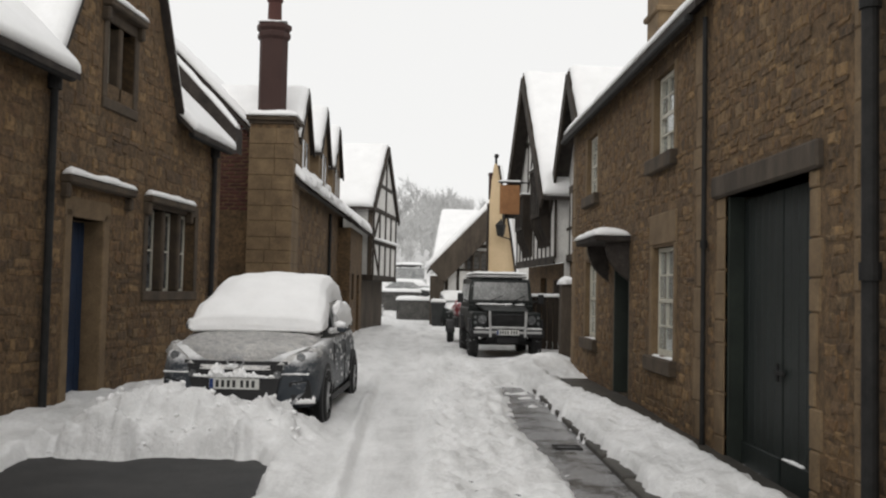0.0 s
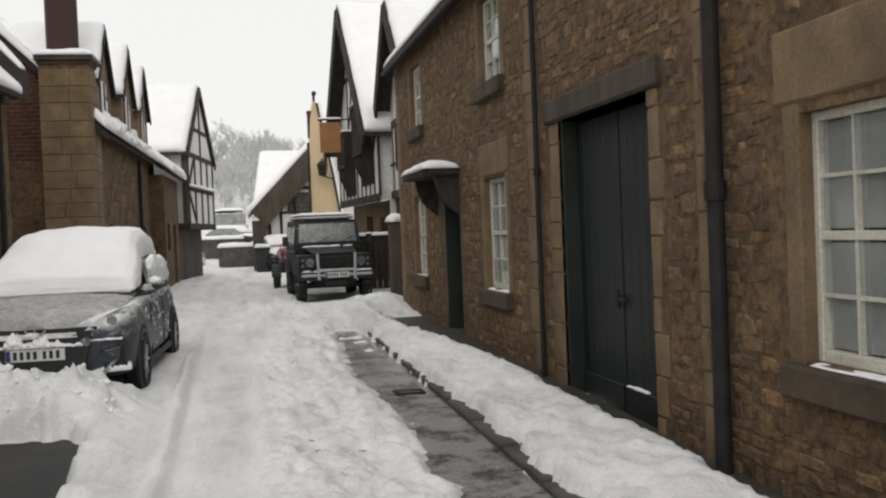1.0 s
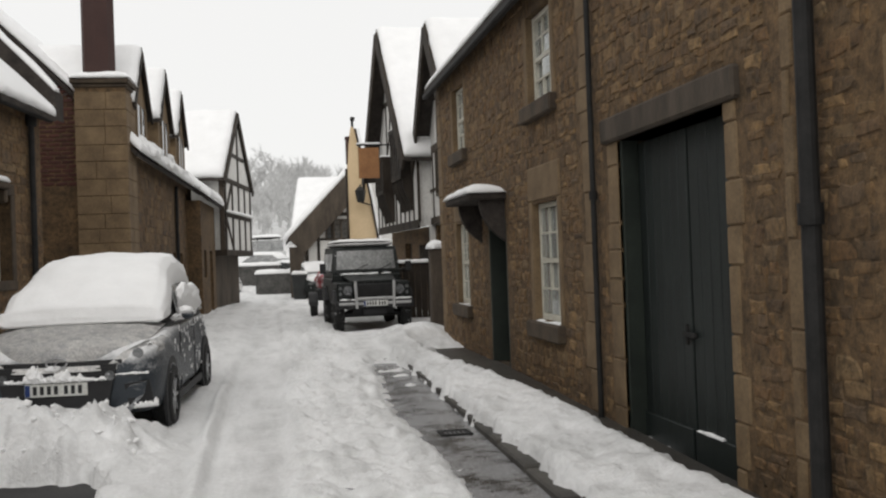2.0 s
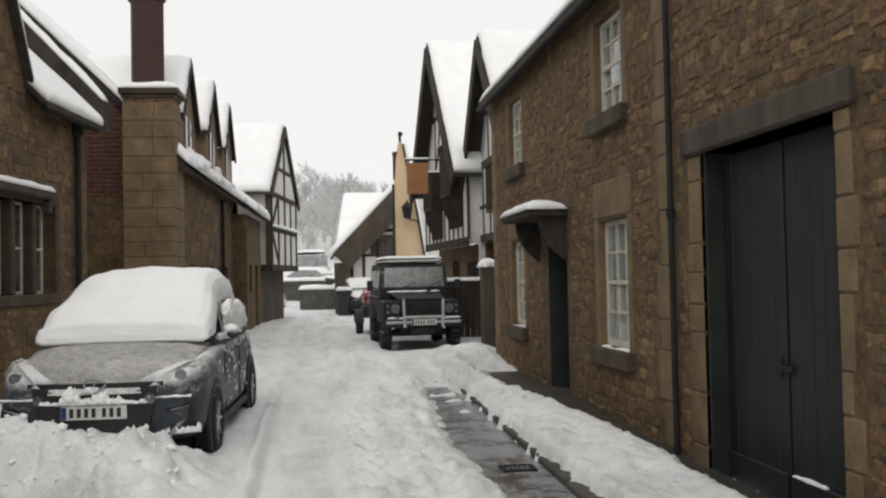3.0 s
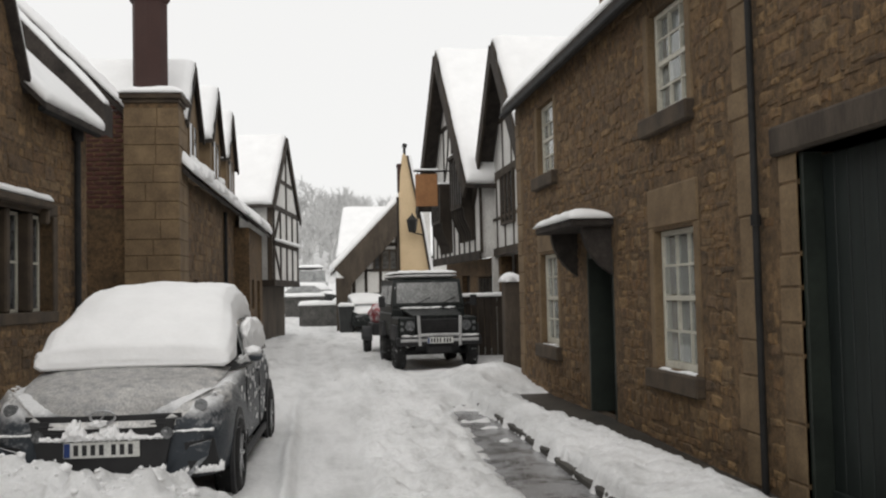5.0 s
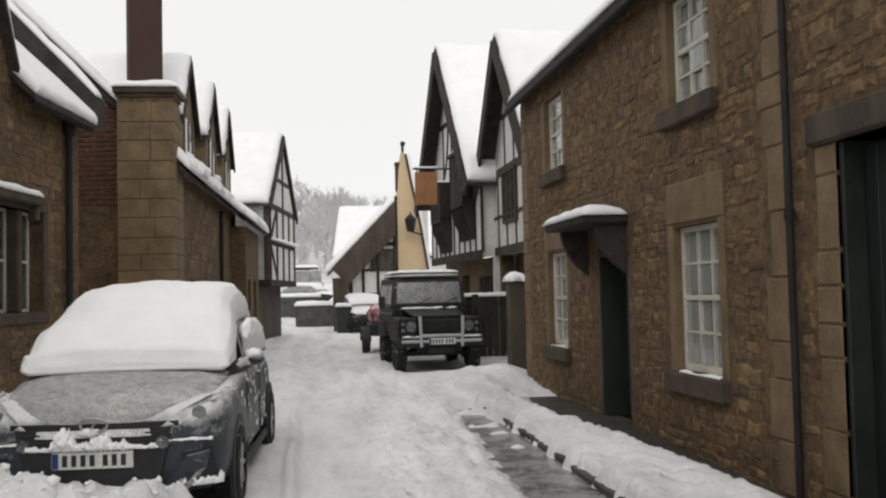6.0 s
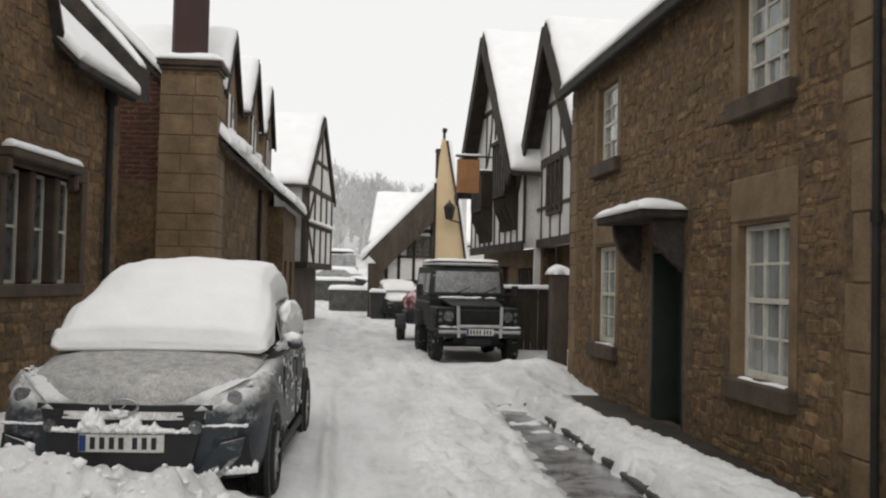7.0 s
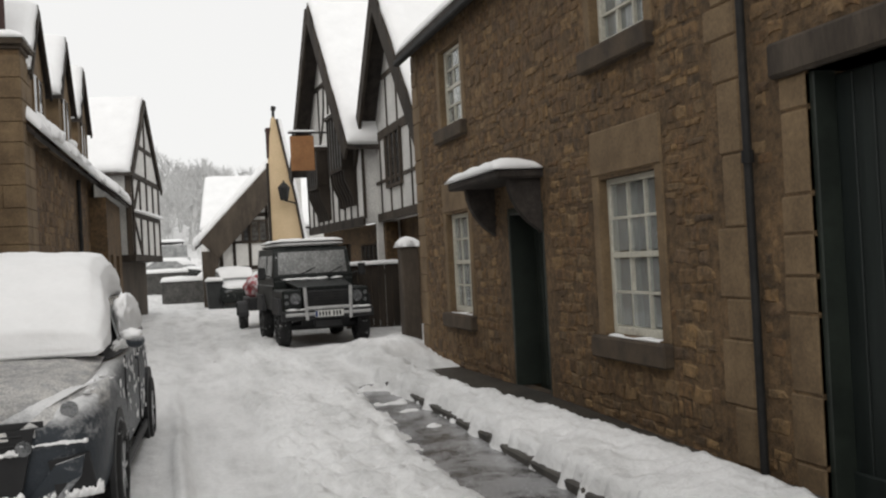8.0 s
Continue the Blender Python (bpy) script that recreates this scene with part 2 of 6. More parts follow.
def stone_shape(w, h, d, rnd):
    """Corners of one rough stone, centred, bulging towards -y."""
    j = lambda k: rnd.uniform(-k, k) * 1.7
    out = [(-w / 2 + j(w * 0.07), -h / 2 + j(h * 0.1)), (w * j(0.2), -h / 2 + j(h * 0.06)), (w / 2 + j(w * 0.07), -h / 2 + j(h * 0.1)), (w / 2 + j(w * 0.03), h * j(0.2)),
           (w / 2 + j(w * 0.07), h / 2 + j(h * 0.1)), (w * j(0.2), h / 2 + j(h * 0.06)), (-w / 2 + j(w * 0.07), h / 2 + j(h * 0.1)), (-w / 2 + j(w * 0.03), h * j(0.2))]
    c = min(0.016, h * 0.16)
    front = [(x * (1 - 2 * c / w), -d + j(d * 0.3), z * (1 - 2 * c / h)) for x, z in out]
    back = [(x, 0.004, z) for x, z in out]
    verts = back + front + [(0, -d * 1.25, 0)]
    faces = [(i, (i + 1) % 8, 8 + (i + 1) % 8, 8 + i) for i in range(8)] + [(8 + i, 8 + (i + 1) % 8, 16) for i in range(8)]
    return verts, faces


SHAPES = {}


def stone_mesh(kind, material):
    """One of a family of shared stone meshes, 1 m nominal, scaled when placed."""
    if kind not in SHAPES:
        rnd = random.Random(kind[0] * 31 + kind[1])
        w, h = kind[0] / 100, kind[2] / 100
        v, f = stone_shape(w, h, 0.008, rnd)
        me = bpy.data.meshes.new("stone")
        me.from_pydata(v, [], f)
        me.materials.append(material)
        SHAPES[kind] = me
    return SHAPES[kind]


def rubble(wall, x0, x1, z0, z1, skip, near=None, limit=0, hmin=5, hmax=13, wmin=7, wmax=25, roof=None):
    """Random coursed rubble on the wall part's outer face. Stones inside near = (x0, x1, z0, z1) become parts of their own, up to limit; the rest is joined."""
    V, F, made = [], [], 0
    z = z0
    while z < z1 - 0.05:
        h = rng.choice(range(hmin, hmax + 1, 2))
        x = x0 + rng.uniform(-0.1, 0)
        while x < x1 - 0.05:
            w = rng.choice(range(wmin, wmax + 1, 4))
            if rng.random() < 0.16:
                w = int(w * 0.6) // 2 * 2 + 4
            cx, cz = x + w / 200, z + h / 200 + rng.uniform(-0.022, 0.022)
            x += w / 100 + 0.014
            if cx - w / 200 < x0 or cx + w / 200 > x1 or cz + h / 200 > z1:
                continue
            if any(s[0] - w / 220 < cx < s[1] + w / 220 and s[2] - h / 220 < cz < s[3] + h / 220 for s in skip):
                continue
            if roof and not roof(cx, cz + h / 200):
                continue
            if rng.random() < 0.13:
                continue
            if made < limit and near and near[0] < cx < near[1] and near[2] < cz < near[3]:
                made += 1
                ob = new("stone", stone_mesh((w, rng.randrange(3), h), M_stone))
                ob.parent = wall
                ob.matrix_basis = pose(cx, 0, cz, 0, rng.uniform(-2, 2), 0)
            else:
                v, f = stone_shape(w / 100, h / 100, rng.uniform(0.003, 0.012), rng)
                k = len(V)
                V += [(a + cx, b, c + cz) for a, b, c in v]
                F += [tuple(i + k for i in q) for q in f]
        z += h / 100 + 0.013
    me = bpy.data.meshes.new("rubble")
    me.from_pydata(V, [], F)
    me.materials.append(M_stone_island)
    ob = new("rubble", me)
    ob.parent = wall
    return tagged(ob, "brown rubble stones in lime mortar", kind="stuff")


def sash(house, x0, x1, z0, z1, cols, rows, curtain=True, depth=0.075):
    """A white timber sash window in a stone reveal: frame, meeting rail, bars, panes, sill, lintel, curtain and an
    added dark box for the unseen room.
    """
    f = 0.05
    bm = boxes(((x0, depth, z0), (x0 + f, depth + 0.07, z1)), ((x1 - f, depth, z0), (x1, depth + 0.07, z1)), ((x0 + f, depth, z1 - f), (x1 - f, depth + 0.07, z1)), ((x0 + f, depth, z0), (x1 - f, depth + 0.07, z0 + 0.07)), bev=0.006)
    zm = (z0 + z1) / 2 + 0.01
    win = part("window", bm, M_white, house, "cream painted sash window")
    part("meeting_rail", boxes(((x0 + f, depth + 0.005, zm - 0.025), (x1 - f, depth + 0.055, zm + 0.025)), bev=0.005), M_white, win)
    gx0, gx1 = x0 + f, x1 - f
    for c in range(1, cols):
        x = gx0 + (gx1 - gx0) * c / cols
        part("glazing_bar", boxes(((x - 0.011, depth + 0.012, z0 + 0.07), (x + 0.011, depth + 0.05, z1 - f))), M_white, win)
    half = rows // 2
    for lo, hi in ((z0 + 0.07, zm - 0.025), (zm + 0.025, z1 - f)):
        for r in range(1, half):
            z = lo + (hi - lo) * r / half
            part("glazing_bar", boxes(((gx0, depth + 0.015, z - 0.011), (gx1, depth + 0.048, z + 0.011))), M_white, win)
        for c in range(cols):
            for r in range(half):
                a, b = gx0 + (gx1 - gx0) * c / cols, gx0 + (gx1 - gx0) * (c + 1) / cols
                s, e = lo + (hi - lo) * r / half, lo + (hi - lo) * (r + 1) / half
                p = part("pane", boxes(((a + 0.012, depth + 0.03, s + 0.012), (b - 0.012, depth + 0.034, e - 0.012))), M_glass, win)
                p.visible_shadow = False
                p.rotation_euler = (rng.uniform(-0.004, 0.004), 0, rng.uniform(-0.004, 0.004))
    part("window_sill", boxes(((x0 - 0.14, -0.09, z0 - 0.2), (x1 + 0.14, depth + 0.02, z0 - 0.012)), bev=0.015), M_ashlar_dark, win, "dark weathered stone sill")
    part("sill_snow", snow_slab(bmesh.new(), (x0 + 0.06, -0.02, z0 - 0.012), (x1 - 0.06, -0.02, z0 - 0.012), (x1 - 0.02, depth, z0 - 0.012), (x0 + 0.02, depth, z0 - 0.012), 0.014, 14, 4, 0.04, 1.2, x0), M_snow, win, "thin snow on the sill", True)
    if curtain:
        bm = bmesh.new()
        for a, b in ((gx0, gx0 + (gx1 - gx0) * 0.22), (gx1 - (gx1 - gx0) * 0.22, gx1)):
            n = 10
            front = [bm.verts.new((a + (b - a) * i / n, depth + 0.16 + 0.02 * math.sin(i * 2.2), z)) for z in (z0, z1) for i in range(n + 1)]
            for i in range(n):
                bm.faces.new((front[i], front[i + 1], front[n + 2 + i], front[n + 1 + i]))
        bmesh.ops.solidify(bm, geom=bm.faces[:], thickness=0.006)
        part("curtain", bm, M_curtain, win, "pale hanging curtains")
    # Unseen room added as a shallow box, its dimness put into the wall colour.
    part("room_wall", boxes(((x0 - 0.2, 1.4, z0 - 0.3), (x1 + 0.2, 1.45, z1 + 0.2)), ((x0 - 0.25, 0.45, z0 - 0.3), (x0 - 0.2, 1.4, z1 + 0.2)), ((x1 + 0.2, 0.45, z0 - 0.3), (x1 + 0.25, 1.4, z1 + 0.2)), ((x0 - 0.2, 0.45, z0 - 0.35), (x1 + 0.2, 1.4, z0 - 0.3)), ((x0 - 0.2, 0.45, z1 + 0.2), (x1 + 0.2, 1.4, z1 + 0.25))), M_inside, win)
    return win


# ---- ground, road and snow ----


def grid_noise(x, y, scale, seed):
    """Smooth value noise on arrays."""
    r = np.random.RandomState(seed)
    table = r.rand(256, 256)
    gx, gy = x * scale, y * scale
    ix, iy = np.floor(gx).astype(int), np.floor(gy).astype(int)
    fx, fy = gx - ix, gy - iy
    fx, fy = fx * fx * (3 - 2 * fx), fy * fy * (3 - 2 * fy)
    t = lambda a, b: table[a % 256, b % 256]
    return (t(ix, iy) * (1 - fx) + t(ix + 1, iy) * fx) * (1 - fy) + (t(ix, iy + 1) * (1 - fx) + t(ix + 1, iy + 1) * fx) * fy - 0.5


def base_z(y):
    return np.where(y < 11, -0.02 * (11 - np.maximum(y, -8)), 0.0)


def hill_z(x, y):
    """The lane's rise beyond the bend and the wooded hill behind it."""
    lane = 0.07 * np.clip(y - 47, 0, 25)
    hill = 8.0 * np.clip((y - 72) / 40, 0, 1) * np.exp(-((x + 3) / 22.0) ** 2) + 0.02 * np.clip(y - 112, 0, 300)
    return lane + hill


def step(e0, e1, v):
    k = np.clip((v - e0) / (e1 - e0), 0, 1)
    return k * k * (3 - 2 * k)


def inside(v, lo, hi, soft):
    return step(lo - soft, lo + soft, v) * (1 - step(hi - soft, hi + soft, v))


def snow_z(x, y):
    n1, n2, n3, n4 = (grid_noise(x, y, s, k) for s, k in ((0.8, 1), (2.7, 2), (7.5, 3), (15, 4)))
    wob = n1 * 0.25 + n2 * 0.12
    h = 0.07 + 0.03 * n1 + 0.015 * n2
    # compacted rut and trampled middle
    rut = inside(x + wob * 0.3, 0.45, 1.12, 0.07) * inside(y, -10, 30, 3)
    h = h * (1 - rut) + rut * (0.015 + 0.012 * n3)
    edge = inside(x + wob * 0.3, 0.36, 0.46, 0.04) * inside(y, -10, 14, 3)
    h = h + edge * (0.05 + 0.06 * n2)
    rough = inside(x + wob * 0.3, 1.15, 2.3, 0.12) * inside(y, -10, 26, 4)
    h = h + rough * (0.08 * n3 + 0.07 * n4 + 0.06 * n2)
    # footprints and clods
    r = np.random.RandomState(5)
    for k in range(230):
        if k < 150:
            fx, fy = r.uniform(1.1, 2.3), 2.5 + 20 * r.rand() ** 1.4
        else:
            fx, fy = r.uniform(2.95, 3.5), r.uniform(2.5, 18)
        deep, a, b = r.uniform(-0.055, 0.03), r.uniform(0.05, 0.09), r.uniform(0.09, 0.16)
        near = (np.abs(x - fx) < 0.4) & (np.abs(y - fy) < 0.6)
        h[near] += deep * np.exp(-((x[near] - fx) / a) ** 2 - ((y[near] - fy) / b) ** 2)
    # deeper, softer snow towards the houses opposite
    left = 1 - step(-0.1, 0.4, x + wob * 0.4)
    h = h + left * (0.07 + 0.08 * n2 + 0.045 * n3)
    # pavement with kerb on the other side
    pav = step(2.78, 2.86, x + wob * 0.12 + n3 * 0.05 + n4 * 0.06) * (1 - step(15.5, 18.5, y))
    h = h + pav * (0.11 + 0.06 * step(2.9, 3.5, x) + 0.07 * n2 + 0.06 * n3 + 0.03 * n4)
    h = h - pav * step(3.58, 3.78, x + 0.1 * np.clip(y - 8, 0, 4) + n2 * 0.25 + n3 * 0.14) * (1 - step(13.2, 17.2, y)) * 0.3
    # thrown-up ridge in front of the parked car
    bank = inside(y + n2 * 0.3, 6.9, 7.95, 0.3) * inside(x + n2 * 0.2, -2.0, -0.1, 0.45)
    h = h + bank * (0.35 + 0.14 * n2 + 0.11 * n3 + 0.09 * n4)
    under = inside(x, -1.6, -0.15, 0.12) * inside(y, 8.55, 12.0, 0.15)
    h = h * (1 - under * 0.95)
    under2 = inside(x, 2.35, 3.75, 0.15) * inside(y, 19.3, 23.6, 0.2)
    h = h * (1 - under2 * 0.95)
    # heap behind the off-roader's front wheels
    h = h + 0.16 * inside(x, 3.1, 4.2, 0.35) * inside(y, 15.0, 18.6, 1.0) * (0.7 + n2)
    # bare wet strip by the kerb and the bare parking place
    strip = inside(x + (wob * 0.9 + n3 * 0.16 + n4 * 0.08) * (1 - 0.45 * step(2.4, 2.7, x)) + 0.012 * (y - 8), 2.22 + 0.02 * (y - 6) + 0.05 * np.maximum(y - 10.5, 0), 2.86, 0.06) * (1 - step(12.6, 14.6, y + n2 * 1.2 + n3 * 0.6))
    lumps = np.clip((n2 + n3 * 0.9 + n4 * 0.4) * 2.6 - 0.45, 0, 1) * (0.45 + 0.55 * step(8.5, 11, y))
    h = h * (1 - strip) + strip * (-0.05 + 0.075 * lumps)
    place = inside(x + wob * 0.35 + n3 * 0.07, -2.45, -0.2 - 0.5 * np.clip(y - 6.35, 0, 0.6), 0.05) * inside(y + wob * 0.6 + n3 * 0.18 + n4 * 0.06, 1.2, 6.78, 0.05)
    rim = inside(y + wob * 0.7, 6.75, 7.15, 0.12) * inside(x, -2.5, 0.0, 0.2)
    h = h + rim * (0.05 + 0.12 * n3 + 0.08 * n4)
    h = h * (1 - place) - 0.05 * place
    return base_z(y) + hill_z(x, y) + h


def lines(*spans):
    out = []
    for a, b, s in spans:
        out += list(np.arange(a, b - 1e-6, s))
    return np.array(out + [spans[-1][1]])


xs = lines((-500, -60, 110), (-60, -12, 8), (-12, -3.6, 0.7), (-3.6, 4.3, 0.034), (4.3, 12, 0.7), (12, 60, 8), (60, 500, 110))
ys = lines((-60, -8, 6.5), (-8, 0.8, 0.4), (0.8, 1.6, 0.08), (1.6, 13.5, 0.034), (13.5, 24, 0.11), (24, 60, 0.5), (60, 120, 6), (120, 900, 130))
gx, gy = np.meshgrid(xs, ys)
gz = snow_z(gx, gy)
me = bpy.data.meshes.new("ground")
nx = len(xs)
ii = (np.arange(len(ys) - 1)[:, None] * nx + np.arange(nx - 1)[None, :]).ravel()
me.from_pydata(np.stack([gx, gy, gz], -1).reshape(-1, 3), [], np.stack([ii, ii + 1, ii + nx + 1, ii + nx], -1))
me.materials.append(M_street)
me.polygons.foreach_set("use_smooth", [True] * len(me.polygons))
tagged(new("ground", me), "trodden white snow with wheel ruts over the street", "snow", kind="structure")
bm = bmesh.new()
prev = None
for y in list(np.arange(-8, 11.1, 1.0)) + [30.0, 46.0]:
    z = float(base_z(np.array(float(y)))) + 0.0
    row = [bm.verts.new((x, y, z)) for x in (-3.2, 2.82)]
    if prev:
        bm.faces.new((prev[0], prev[1], row[1], row[0]))
    prev = row
ex = bmesh.ops.extrude_face_region(bm, geom=bm.faces[:])
bmesh.ops.translate(bm, verts=[v for v in ex["geom"] if isinstance(v, bmesh.types.BMVert)], vec=(0, 0, -0.15))
tagged(part("road", bm, M_road), "wet dark asphalt showing through the snow", "road", kind="structure")
bm = bmesh.new()
prev = None
for y in list(np.arange(-8, 11.1, 1.0)) + [16.5]:
    z = float(base_z(np.array(float(y)))) + 0.05
    row = [bm.verts.new((x, y, z)) for x in (2.95, 4.05)]
    if prev:
        bm.faces.new((prev[0], prev[1], row[1], row[0]))
    prev = row
ex = bmesh.ops.extrude_face_region(bm, geom=bm.faces[:])
bmesh.ops.translate(bm, verts=[v for v in ex["geom"] if isinstance(v, bmesh.types.BMVert)], vec=(0, 0, -0.3))
tagged(part("pavement", bm, M_flags), "dark wet flagstones bared at the wall foot", "pavement", kind="structure")
kerb = thing("kerb", pose(2.86, 0, 0), "grey stone kerb along the wet gutter", "kerb", kind="structure")
for i in range(20):
    y = -4 + i * 0.92
    z = float(base_z(np.array(y + 0.45)))
    part("kerb_stone", boxes(((-0.06, y, z - 0.15), (0.08, y + 0.905, z + 0.06 + rng.uniform(-0.008, 0.008))), bev=0.015), M_kerb, kerb)
bm = bmesh.new()
prism(bm, [(-2.7, 0.8, float(base_z(np.array(0.8))) + 0.002), (0.1, 0.8, float(base_z(np.array(0.8))) + 0.002), (0.1, 7.2, float(base_z(np.array(7.2))) + 0.002), (-2.7, 7.2, float(base_z(np.array(7.2))) + 0.002)], (0, 0, 0.006))
tagged(part("parking_place", bm, M_asphalt), "bare dark asphalt where a car has stood", "parking place", kind="structure")
grate = thing("drain_grate", pose(2.58, 7.72, -0.064) @ Matrix.Diagonal((0.72, 0.6, 1, 1)), "iron drain grate set in wet asphalt", "drain")
part("frame", boxes(((-0.2, -0.2, -0.01), (0.2, -0.17, 0.012)), ((-0.2, 0.17, -0.01), (0.2, 0.2, 0.012)), ((-0.2, -0.17, -0.01), (-0.17, 0.17, 0.012)), ((0.17, -0.17, -0.01), (0.2, 0.17, 0.012))), M_iron, grate)
for i in range(6):
    x = -0.14 + i * 0.056
    part("grate_bar", boxes(((x - 0.01, -0.17, -0.01), (x + 0.01, 0.17, 0.01))), M_iron, grate)

# ---- stone cottage ----
SX = 4.02


def row_frame(y):
    """Local frame of a house on the kerb side: x runs towards the viewer, y into the house."""
    return pose(SX, y, 0, 0, 0, -90)


def quoins(house, x0, x1, z0, z1, material, proud=0.012, side=(0, 1)):
    """Dressed blocks up an edge or jamb, alternately long and short; each a piece."""
    z, k = z0, 0
    while z < z1 - 0.05:
        h = min(rng.uniform(0.22, 0.55), z1 - z)
        wide = rng.uniform(0.0, 0.16)
        part("quoin", boxes(((x0 + wide * side[0], -proud - rng.uniform(0, 0.006), z + 0.006), (x1 - wide * side[1], 0.1, z + h - 0.003)), bev=0.012), material, house)
        z += h
        k += 1


cottage = thing("stone_cottage", row_frame(16.2), "two-storey brown rubble stone cottage with sash windows", "house")
holes = [(6.17, 7.17, 0.76, 2.1), (1.46, 2.44, 0.77, 2.06), (6.17, 7.13, 3.24, 4.27), (1.46, 2.42, 3.22, 4.25), (3.82, 4.87, -0.5, 2.0)]
wall = part("wall", facade(bmesh.new(), 8.36, 4.62, 0.5, holes), M_mortar, cottage, "brown rubble wall with worn lime mortar")
for h in holes[:4]:
    sash(cottage, *h, 3, 4)
    x0, x1, z0, z1 = h
    if z0 < 2:
        part("lintel", boxes(((x0 - 0.12, -0.02, z1 + 0.03), (x1 + 0.12, 0.45, z1 + 0.42)), bev=0.015), M_ashlar, cottage, "pale dressed stone lintel")
    for a, b in ((x0 - 0.12, x0 + 0.004), (x1 - 0.004, x1 + 0.12)):
        part("window_jamb", boxes(((a, -0.012, z0 - 0.02), (b, 0.3, z1 + 0.03)), bev=0.01), M_ashlar, cottage)
door = part("door", boxes(((3.82, 0.3, -0.05), (4.87, 0.36, 2.0))), M_door_dark, cottage, "dark green painted plank door")
for i in range(5):
    part("plank", boxes(((3.85 + i * 0.2, 0.285, 0.04), (4.04 + i * 0.2, 0.3, 1.97)), bev=0.006), M_door_dark, door)
part("door_frame", boxes(((3.821, 0.0, 0.04), (3.88, 0.3, 1.998)), ((4.81, 0.0, 0.04), (4.869, 0.3, 1.998)), ((3.88, 0.0, 1.92), (4.81, 0.3, 1.998)), bev=0.008), M_door_dark, cottage, "dark painted timber door lining")
part("handle", lathe(bmesh.new(), (4.72, 0.27, 1.0), [(0.01, -0.03), (0.028, -0.015), (0.03, 0.01), (0.012, 0.03)], 12), M_iron, door, "black iron knob")
part("doorstep", boxes(((3.7, -0.25, -0.3), (4.95, 0.2, 0.04)), bev=0.02), M_ashlar_dark, cottage, "worn stone doorstep")
canopy = part("door_canopy", boxes(((3.25, -0.5, 2.25), (4.93, 0.02, 2.34)), bev=0.02), M_tile, cottage, "flat stone canopy on curved brackets")
for x in (3.36, 4.74):
    pts = [(x, 0.0, 1.7)] + [(x, -0.34 * math.sin(a) ** 1.6, 1.72 + 0.53 * (1 - math.cos(a))) for a in [i * math.pi / 16 for i in range(1, 9)]] + [(x, 0.0, 2.25)]
    part("bracket", prism(bmesh.new(), pts, (0.1, 0, 0)), M_tile, canopy, "curved stone bracket")
part("snow_cover", snow_slab(bmesh.new(), (3.22, -0.53, 2.34), (4.96, -0.53, 2.34), (4.96, -0.0, 2.34), (3.22, -0.0, 2.34), 0.12, 20, 8, 0.2, 0.3, 2.0), M_snow, canopy, "thick rounded snow", True)
quoins(wall, 0.0, 0.42, 0.0, 4.5, M_ashlar)
quoins(wall, 7.95, 8.34, 0.0, 4.6, M_ashlar, side=(1, 0))
skip = [(h[0] - 0.13, h[1] + 0.13, h[2] - 0.2, h[3] + (0.43 if h[2] < 2 else 0.05)) for h in holes] + [(0, 0.42, 0, 5), (7.95, 8.4, 0, 5)]
rubble(wall, 0.02, 8.34, -0.1, 4.55, skip, near=(4.9, 8.0, 0.2, 3.1), limit=150)


def pitched(house, x0, x1, depth, eave, rise, over=0.22, snow=0.2, seed=0.0, nu=30):
    """A roof with its ridge along x: tiled slopes, gutter board and thick snow on both."""
    tw = 0.09
    run = depth / 2
    for side in (0, 1):
        s = 1 if side == 0 else -1
        y0, yr = (-over, run) if side == 0 else (depth + over, run)
        z0 = eave - over * rise / run
        a, b, c, d = (x0, y0, z0), (x1, y0, z0), (x1, yr, eave + rise), (x0, yr, eave + rise)
        r = part("roof", prism(bmesh.new(), [a, b, c, d], (0, 0, tw)), M_tile, house, "dark tiled roof slope")
        up = lambda p: (p[0], p[1], p[2] + tw)
        part("snow_cover", snow_slab(bmesh.new(), up(a), up(b), up(c), up(d), snow, nu, 10, 0.22, 0.2, seed + side), M_snow, r, "thick smooth snow", True)


pitched(cottage, -0.1, 8.6, 6.0, 4.66, 2.7, 0.2, 0.08, 3.0)
part("gutter", boxes(((-0.13, -0.24, 4.4), (8.36, -0.14, 4.49)), bev=0.02), M_iron, cottage, "black iron gutter")
part("downpipe", rod(rod(bmesh.new(), (8.46, -0.05, -0.1), (8.46, -0.05, 4.42), 0.028), (8.46, -0.05, 2.0), (8.46, -0.05, 2.08), 0.04), M_iron, cottage, "thin black downpipe")
stack = part("chimney", boxes(((1.2, 1.1, 5.0), (2.0, 1.9, 7.5)), ((1.14, 1.04, 6.45), (2.06, 1.96, 6.55)), bev=0.02), M_ashlar, cottage, "squat stone chimney stack")
for xx in (0.0, 7.9):
    part("end_wall", prism(bmesh.new(), [(xx, 0.5, -0.5), (xx, 6.0, -0.5), (xx, 6.0, 4.6), (xx, 3.0, 7.25), (xx, 0.5, 5.05)], (0.45, 0, 0)), M_mortar, cottage)

